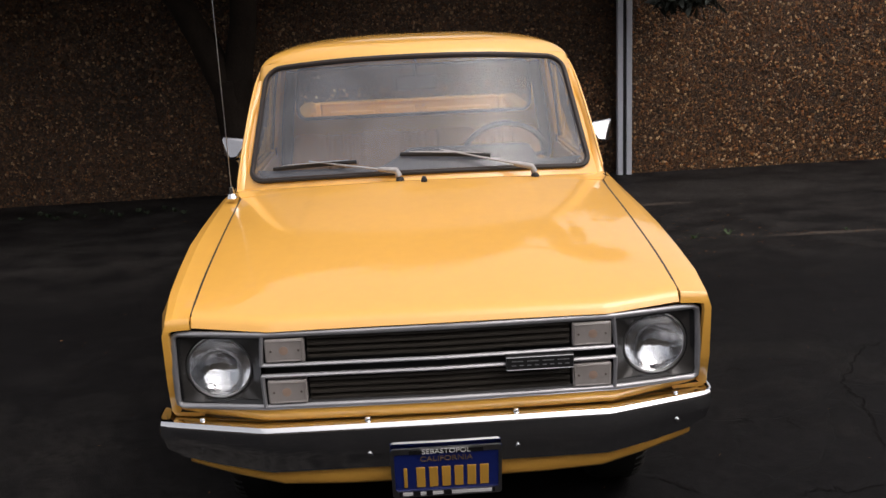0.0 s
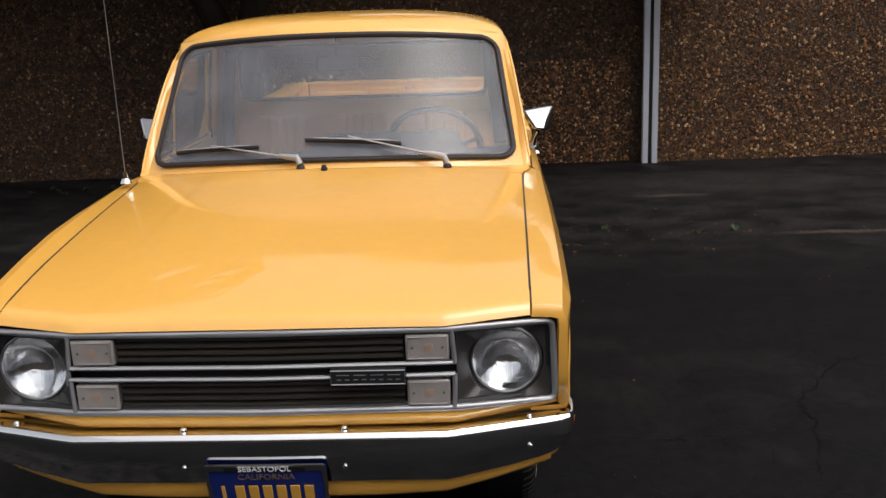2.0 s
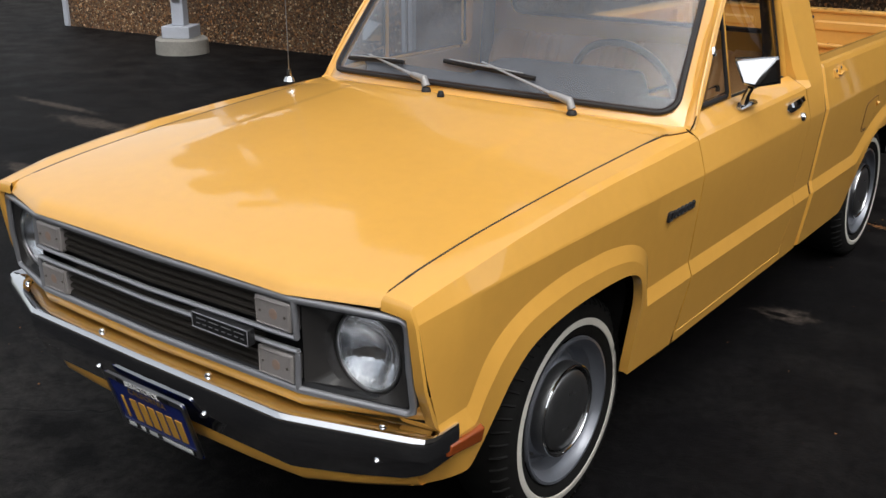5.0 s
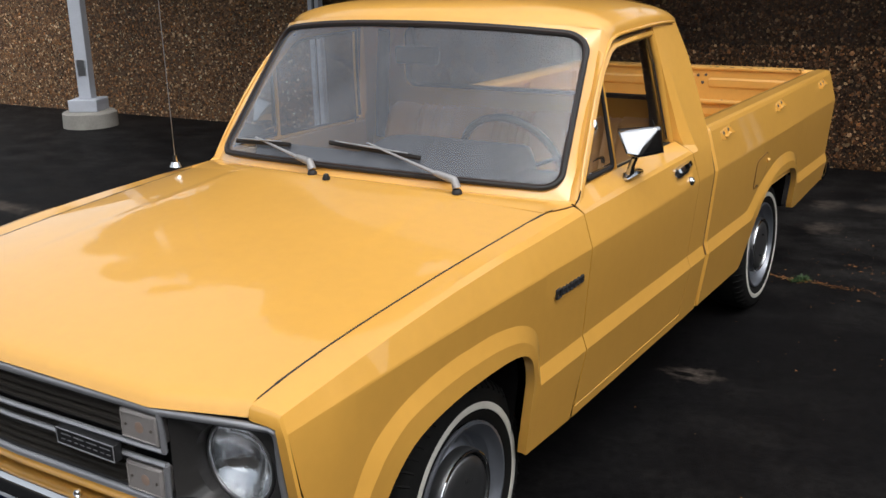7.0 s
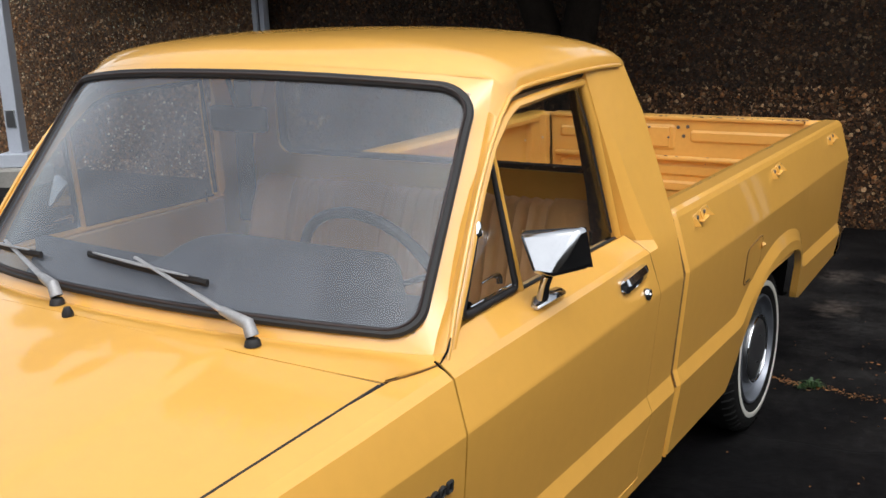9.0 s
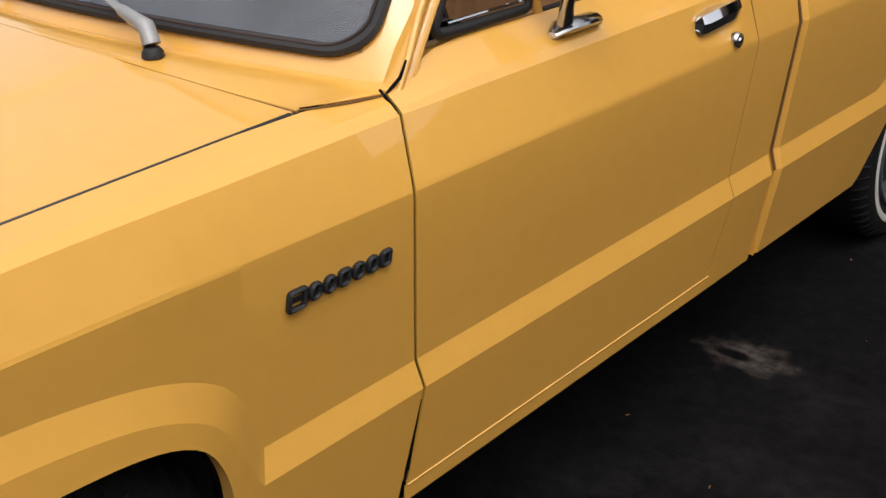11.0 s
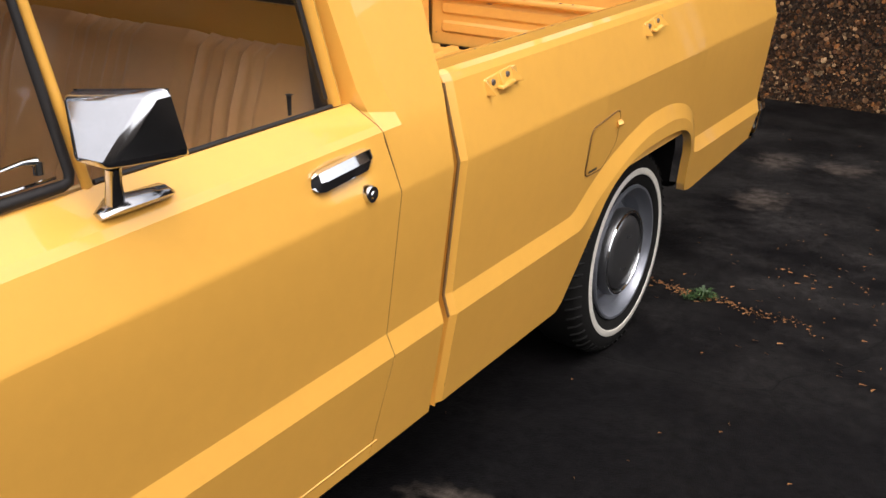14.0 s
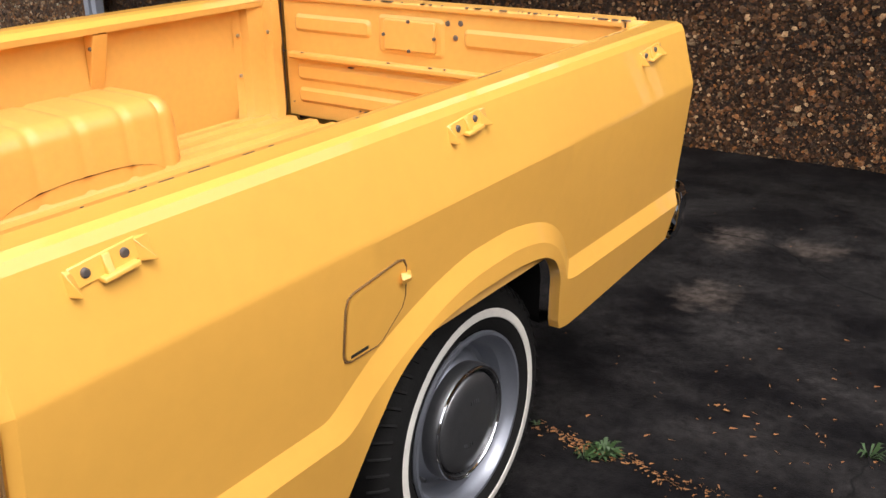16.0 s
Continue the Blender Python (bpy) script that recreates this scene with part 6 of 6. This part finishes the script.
wb = mk("wing_badge", *box(bx(0.81) - 0.001, bx(0.81) + 0.0022, 1.042, 1.208, 0.8055, 0.8125), BLACKP, truck, label="black raised badge on the wing")
for k in range(7):
    y, w, z0, z1 = (1.036, 0.030, 0.795, 0.8235) if k == 0 else (1.0455 + k * 0.0235, 0.020, 0.798, 0.8215)
    slant = lambda yy, zz: (bx(0.81) + 0.003, yy + 0.22 * (zz - 0.81), zz)
    loop = [slant(yy, zz) for yy, zz in rounded(y + w / 2, (z0 + z1) / 2, w / 2 - 0.003, (z1 - z0) / 2 - 0.003, 0.006 if k % 3 else 0.003, 3)]
    mk("badge_mark", *tube(loop, 0.0046, 6, closed=True, flat=0.8), BLACKP, wb, sharp=50)

# ---- tree, weeds and litter ----


def tree(x, y):
    rnd = random.Random(3)
    e = bpy.data.objects.new("conifer_tree", None)
    scene.collection.objects.link(e)
    e.location = (x, y, 0)
    tagged(e, "dark evergreen tree with a forked trunk in front of the wall", "tree")
    trunk = join(tube([(0.05, 0, -0.05), (0.02, 0.02, 0.25), (-0.05, 0.05, 0.7), (-0.08, 0.05, 1.1)], [0.24, 0.17, 0.15, 0.15], 14),
                 tube([(-0.08, 0.05, 1.0), (-0.30, 0.1, 1.5), (-0.62, 0.15, 2.1), (-1.1, 0.2, 3.0), (-1.3, 0.3, 3.9)], [0.14, 0.12, 0.10, 0.08, 0.04], 12),
                 tube([(-0.04, 0.05, 0.9), (0.10, 0.05, 1.6), (0.16, 0.05, 2.4), (0.2, 0.1, 3.4), (0.1, 0.1, 4.2)], [0.14, 0.12, 0.11, 0.07, 0.03], 12))
    t = mk("trunk", *trunk, BARK, sharp=60)
    t.parent = e
    limbs, leaves = [], ([], [])
    def spray(cx, cy, cz, r, count):
        for _ in range(count):
            a, h, q = rnd.uniform(0, 2 * math.pi), rnd.gauss(0, 0.45), r * rnd.random() ** 0.5
            p = Vector((cx + q * math.cos(a), cy + q * math.sin(a) * 0.8, cz + h * r * 0.6 - 0.25 * q))
            d = Vector((rnd.gauss(0, 1), rnd.gauss(0, 1), rnd.gauss(-0.5, 0.5))).normalized()
            w = d.cross(Vector((rnd.gauss(0, 1), rnd.gauss(0, 1), rnd.gauss(0, 1)))).normalized()
            ln, wd = rnd.uniform(0.07, 0.18), rnd.uniform(0.012, 0.030)
            o = len(leaves[0])
            leaves[0].extend([p - w * wd, p + d * ln * 0.6 - w * wd * 0.8, p + d * ln, p + d * ln * 0.5 + w * wd])
            leaves[1].append((o, o + 1, o + 2, o + 3))
    spots = []
    for k in range(40):
        sx = lerp(-6.6, 3.4, (k + rnd.random()) / 40)
        r = rnd.uniform(0.32, 0.62)
        spots.append((sx, rnd.uniform(-0.75, 0.35), rnd.uniform(3.82, 4.42) + 0.18 * math.sin(sx * 1.7) + 0.12 * r, r))
    # unseen clumps added to shade the wall below them
    for k in range(14):
        spots.append((rnd.uniform(-4.6, -1.2), rnd.uniform(-0.1, 0.35), rnd.uniform(3.0, 3.7), rnd.uniform(0.45, 0.7)))
        spots.append((rnd.uniform(-3.6, 0.8), rnd.uniform(-0.2, 0.3), rnd.uniform(2.5, 3.1), rnd.uniform(0.35, 0.55)))
    # unseen overhang added to darken wall, cargo bed and nearby ground
    for k in range(64):
        y = rnd.uniform(3.9, 6.2)
        spots.append((rnd.uniform(-4.0, 2.3), y - 6.35, 0.96 + (y - 0.6) * math.tan(radians(rnd.uniform(27.0, 31.5))), rnd.uniform(0.35, 0.55)))
    for k in range(34):
        sx = rnd.uniform(-6.9, -1.6)
        spots.append((sx, rnd.uniform(-0.9, 0.4), rnd.uniform(4.6, 6.3), rnd.uniform(0.3, 0.75)))
    spots += [(3.80, -0.5, 1.72, 0.17), (3.95, -0.5, 1.80, 0.2), (3.9, -0.4, 2.05, 0.34), (3.9, -0.2, 2.5, 0.6), (3.2, 0, 2.9, 0.7), (-4.45, -0.5, 2.16, 0.32), (-3.95, -0.5, 2.13, 0.28), (-4.2, -0.4, 2.35, 0.5), (-3.30, -0.5, 2.14, 0.28), (-3.5, -0.4, 2.4, 0.5), (-4.9, -0.4, 2.45, 0.4), (-5.3, -0.3, 2.7, 0.5), (-2.8, -0.4, 2.6, 0.5), (-4.2, -0.2, 2.9, 0.8), (-3.2, -0.3, 2.9, 0.8)]
    for sx, sy, z, r in spots:
        limbs.append(tube([(-0.3, 0.1, max(1.9, z - 0.9)), (sx * 0.5, sy * 0.5, z + 0.15), (sx, sy, z)], [0.05, 0.03, 0.01], 5))
        spray(sx, sy, z, r, int(3200 * r + 150))
    l = tagged(mk("branchwork", *join(*limbs), BARK, sharp=60), kind="stuff")
    c = mk("crown", leaves[0], leaves[1], LEAF, sharp=0)
    l.parent = c.parent = e


tree(-1.50, 6.35)


def weed(x, y, n, r, seed, name="weed", label="small green weed growing from a crack", z=0.0):
    rnd = random.Random(seed)
    V, F = [], []
    for k in range(n):
        a = rnd.uniform(0, 2 * math.pi)
        ln, wd, up = rnd.uniform(0.4, 1) * r, rnd.uniform(0.05, 0.11) * r, rnd.uniform(0.15, 0.7) * r
        d = Vector((math.cos(a), math.sin(a), 0))
        s = Vector((-d.y, d.x, 0)) * wd
        b = Vector((x, y, z)) + d * rnd.uniform(0, 0.25) * r
        o = len(V)
        m = b + d * ln * 0.55 + Vector((0, 0, up))
        V += [b - s * 0.3, b + s * 0.3, m + s, m - s, b + d * ln + Vector((0, 0, up * 0.75))]
        F += [(o, o + 1, o + 2, o + 3), (o + 3, o + 2, o + 4)]
    ob = mk(name, V, F, MOSS if name == "moss_tuft" else WEED, sharp=0)
    tagged(ob, label, "weed", group="weeds on the asphalt")


weed(0.785, 3.935, 46, 0.055, 1)
weed(0.745, 3.895, 20, 0.035, 2)
weed(0.565, 3.965, 10, 0.022, 7)
weed(1.36, 4.30, 12, 0.05, 3)
weed(2.22, 4.20, 14, 0.06, 4)
weed(1.95, 4.15, 10, 0.05, 5)
weed(3.05, 4.15, 8, 0.04, 6)
for k, (gx, gy) in enumerate([(-2.0 - 0.11 * i, 6.0 + 0.06 * ((i * 7) % 5)) for i in range(14)]):
    weed(gx, gy, 40, 0.050, 20 + k, "moss_tuft", "low dark green tuft at the foot of the tree")


def litter():
    rnd = random.Random(11)
    V, F = [], []
    def bit(x, y, s):
        a = rnd.uniform(0, math.pi)
        d, w = Vector((math.cos(a), math.sin(a), 0)) * s, Vector((-math.sin(a), math.cos(a), 0)) * s * rnd.uniform(0.08, 0.3)
        c = Vector((x, y, 0.003 + 0.02 * max(0, min(1, (3.4 - y) / 2.7))))
        o = len(V)
        V.extend([c - d - w, c + d - w * 0.4, c + d + w, c - d * 0.8 + w + Vector((0, 0, 0.004))])
        F.append((o, o + 1, o + 2, o + 3))
    for _ in range(420):
        bit(rnd.uniform(-3.5, 5), rnd.uniform(-1.0, 6.4), rnd.uniform(0.002, 0.008))
    for _ in range(260):
        t = min(rnd.random(), rnd.random() + 0.15)
        bit(0.57 + 0.62 * t + rnd.gauss(0, 0.012), 3.955 - 0.05 * t + 0.012 * math.sin(t * 17) + rnd.gauss(0, 0.010 + 0.012 * rnd.random()), rnd.uniform(0.002, 0.009))
    for _ in range(120):
        bit(rnd.uniform(0.9, 2.6), rnd.uniform(3.6, 5.0), rnd.uniform(0.003, 0.012))
    for _ in range(70):
        bit(rnd.gauss(1.15, 0.22), rnd.gauss(4.15, 0.18), rnd.uniform(0.003, 0.011))
    for _ in range(120):
        t = rnd.random()
        bit(1.6 + 2.2 * t, 4.15 + rnd.gauss(0, 0.05), rnd.uniform(0.002, 0.009))
    tagged(mk("leaf_litter", V, F, LITTER, sharp=0), "scattered dry brown needles and leaf bits", "leaf litter", kind="stuff")


litter()


# ---- cracks in the asphalt ----


def crack(path, width, seed):
    rnd = random.Random(seed)
    fine = []
    for (x0, y0), (x1, y1) in zip(path, path[1:]):
        for k in range(6):
            f = k / 6
            fine.append((lerp(x0, x1, f) + rnd.gauss(0, 0.006), lerp(y0, y1, f) + rnd.gauss(0, 0.012)))
    fine.append(path[-1])
    rows = [[], []]
    for k, (x, y) in enumerate(fine):
        w = width * rnd.uniform(0.35, 1.0) * min(1.0, 0.3 + k / 6, 0.3 + (len(fine) - 1 - k) / 6)
        z = 0.0025 + 0.02 * max(0.0, min(1.0, (3.4 - y) / 2.7))
        a, b = fine[max(0, k - 1)], fine[min(len(fine) - 1, k + 1)]
        d = Vector((b[0] - a[0], b[1] - a[1], 0)).normalized()
        rows[0].append((x - d.y * w, y + d.x * w, z)), rows[1].append((x + d.y * w, y - d.x * w, z))
    ob = mk("crack", *grid(rows), UNDER, sharp=0)
    tagged(ob, "narrow jagged dark crack in the asphalt", "crack", group="cracks in the asphalt", kind="structure")


crack([(2.19, 1.83), (2.08, 1.81), (1.95, 1.64), (1.87, 1.5), (1.77, 1.37), (1.76, 1.28), (1.77, 1.19), (1.74, 1.07), (1.73, 0.99), (1.67, 0.84), (1.65, 0.74)], 0.006, 60)
crack([(1.21, 0.43), (1.3, 0.45), (1.37, 0.43), (1.51, 0.46)], 0.006, 61)
crack([(1.33, 1.58), (1.4, 1.61), (1.42, 1.53)], 0.005, 62)
crack([(1.16, 1.02), (1.23, 1.04), (1.26, 1.02)], 0.005, 63)
crack([(1.39, 1.07), (1.4, 0.99), (1.42, 0.92)], 0.004, 64)
crack([(0.73, 0.62), (0.81, 0.58), (0.89, 0.48)], 0.006, 65)

# ---- stones of the walls ----


def stone_material(name, source, tone, warm=(1.26, 0.96, 0.66)):
    m = material(name, (0.2, 0.13, 0.08), 0.6)
    n, l = m.node_tree.nodes, m.node_tree.links
    p, ramp, tc, grain, mul, shade = n["Principled BSDF"], n.new("ShaderNodeValToRGB"), n.new("ShaderNodeTexCoord"), n.new("ShaderNodeTexNoise"), n.new("ShaderNodeMix"), n.new("ShaderNodeMapRange")
    if source == "object":
        l.new(n.new("ShaderNodeObjectInfo").outputs["Random"], ramp.inputs[0])
    else:
        l.new(n.new("ShaderNodeNewGeometry").outputs["Random Per Island"], ramp.inputs[0])
    stops = ((0.0, (0.035, 0.024, 0.018)), (0.16, (0.10, 0.052, 0.026)), (0.36, (0.19, 0.095, 0.042)), (0.54, (0.24, 0.15, 0.085)), (0.68, (0.12, 0.085, 0.065)), (0.78, (0.36, 0.17, 0.055)), (0.88, (0.36, 0.26, 0.17)), (0.965, (0.58, 0.48, 0.35)))
    el = ramp.color_ramp.elements
    while len(el) < len(stops):
        el.new(0.5)
    for e, (pos, c) in zip(el, stops):
        e.position, e.color = pos, (*[v * tone * w for v, w in zip(c, warm)], 1)
    grain.inputs["Scale"].default_value, grain.inputs["Detail"].default_value = 120, 4
    l.new(tc.outputs["Object"], grain.inputs["Vector"])
    shade.inputs[1].default_value, shade.inputs[2].default_value, shade.inputs[3].default_value, shade.inputs[4].default_value = 0.3, 0.7, 0.7, 1.2
    l.new(grain.outputs[0], shade.inputs[0])
    mul.data_type, mul.blend_type = "RGBA", "MULTIPLY"
    mul.inputs[0].default_value = 1.0
    l.new(ramp.outputs[0], mul.inputs[6]), l.new(shade.outputs[0], mul.inputs[7])
    l.new(mul.outputs[2], p.inputs["Base Color"])
    p.inputs["Roughness"].default_value = 0.55
    return m


def stone_shape(rnd, r):
    """A low knobbly dome: outline, shoulder and cap, lying on the wall plane."""
    k, a0, sq, tw = rnd.choice((5, 6, 6, 7)), rnd.uniform(0, 6.3), rnd.uniform(0.55, 1.0), rnd.uniform(0, 3.14)
    V = []
    for f, o in ((1.0, 0.004), (0.62, -0.55 * r)):
        for q in range(k):
            a = a0 + q * 2 * math.pi / k + rnd.uniform(-0.25, 0.25)
            rr = r * f * rnd.uniform(0.8, 1.1)
            u, v = rr * math.cos(a), rr * sq * math.sin(a)
            V.append((u * math.cos(tw) - v * math.sin(tw), o * (1 if f == 1 else rnd.uniform(0.7, 1.2)), u * math.sin(tw) + v * math.cos(tw)))
    F = [(q, (q + 1) % k, k + (q + 1) % k, k + q) for q in range(k)] + [tuple(range(k, 2 * k))]
    return V, F


def wall_stones(owner, x0, x1, z1, back, count, tone, seed, r0, r1, warm=(1.26, 0.96, 0.66)):
    rnd = random.Random(seed)
    V, F = [], []
    for _ in range(count):
        x, z = rnd.uniform(x0, x1), rnd.uniform(0.0, z1)
        v, f = stone_shape(rnd, lerp(r0, r1, rnd.random() ** 2.2))
        o, y = len(V), WALL(x) + back
        V += [(x + a, y + b, z + c) for a, b, c in v]
        F += [tuple(i + o for i in q) for q in f]
    me = bpy.data.meshes.new("stones")
    me.from_pydata(V, [], F)
    me.materials.append(stone_material("wall_stones", "island", tone, warm))
    ob = new("stones", me)
    ob.parent = bpy.data.objects[owner]
    ob["kind"] = "stuff"


wall_stones("wall_east", 2.12, 5.4, 2.3, 0.0, 15000, 0.74, 41, 0.006, 0.022)
# west stones brightened in colour for the same crown shade
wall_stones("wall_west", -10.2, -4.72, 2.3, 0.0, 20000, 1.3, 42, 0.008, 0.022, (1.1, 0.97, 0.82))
# low tone again: the tree's shade painted into these stones
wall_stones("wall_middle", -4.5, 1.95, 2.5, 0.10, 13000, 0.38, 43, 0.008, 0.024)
# brighter tone paints the better lit foot of the same panel
wall_stones("wall_middle", -1.6, 1.9, 0.95, 0.10, 8000, 0.92, 45, 0.006, 0.018)


def nearest_stones():
    rnd = random.Random(44)
    # tone raised like the low stones, light put into colour
    mat = stone_material("large_wall_stones", "object", 1.1)
    shapes = []
    for k in range(14):
        v, f = stone_shape(rnd, 0.02)
        me = bpy.data.meshes.new("stone")
        me.from_pydata(v, [], f)
        me.materials.append(mat)
        shapes.append(me)
    for k in range(280):
        x, z = rnd.uniform(-1.4, 1.8), rnd.uniform(0.03, 0.95)
        ob = new("stone", rnd.choice(shapes))
        ob.parent = bpy.data.objects["wall_middle"]
        g = rnd.uniform(0.55, 1.2)
        ob.matrix_basis = Matrix.Translation((x, WALL(x) + 0.097, z)) @ Matrix.Rotation(rnd.uniform(0, 6.28), 4, "Y") @ Matrix.Diagonal((g, g, g, 1))


nearest_stones()
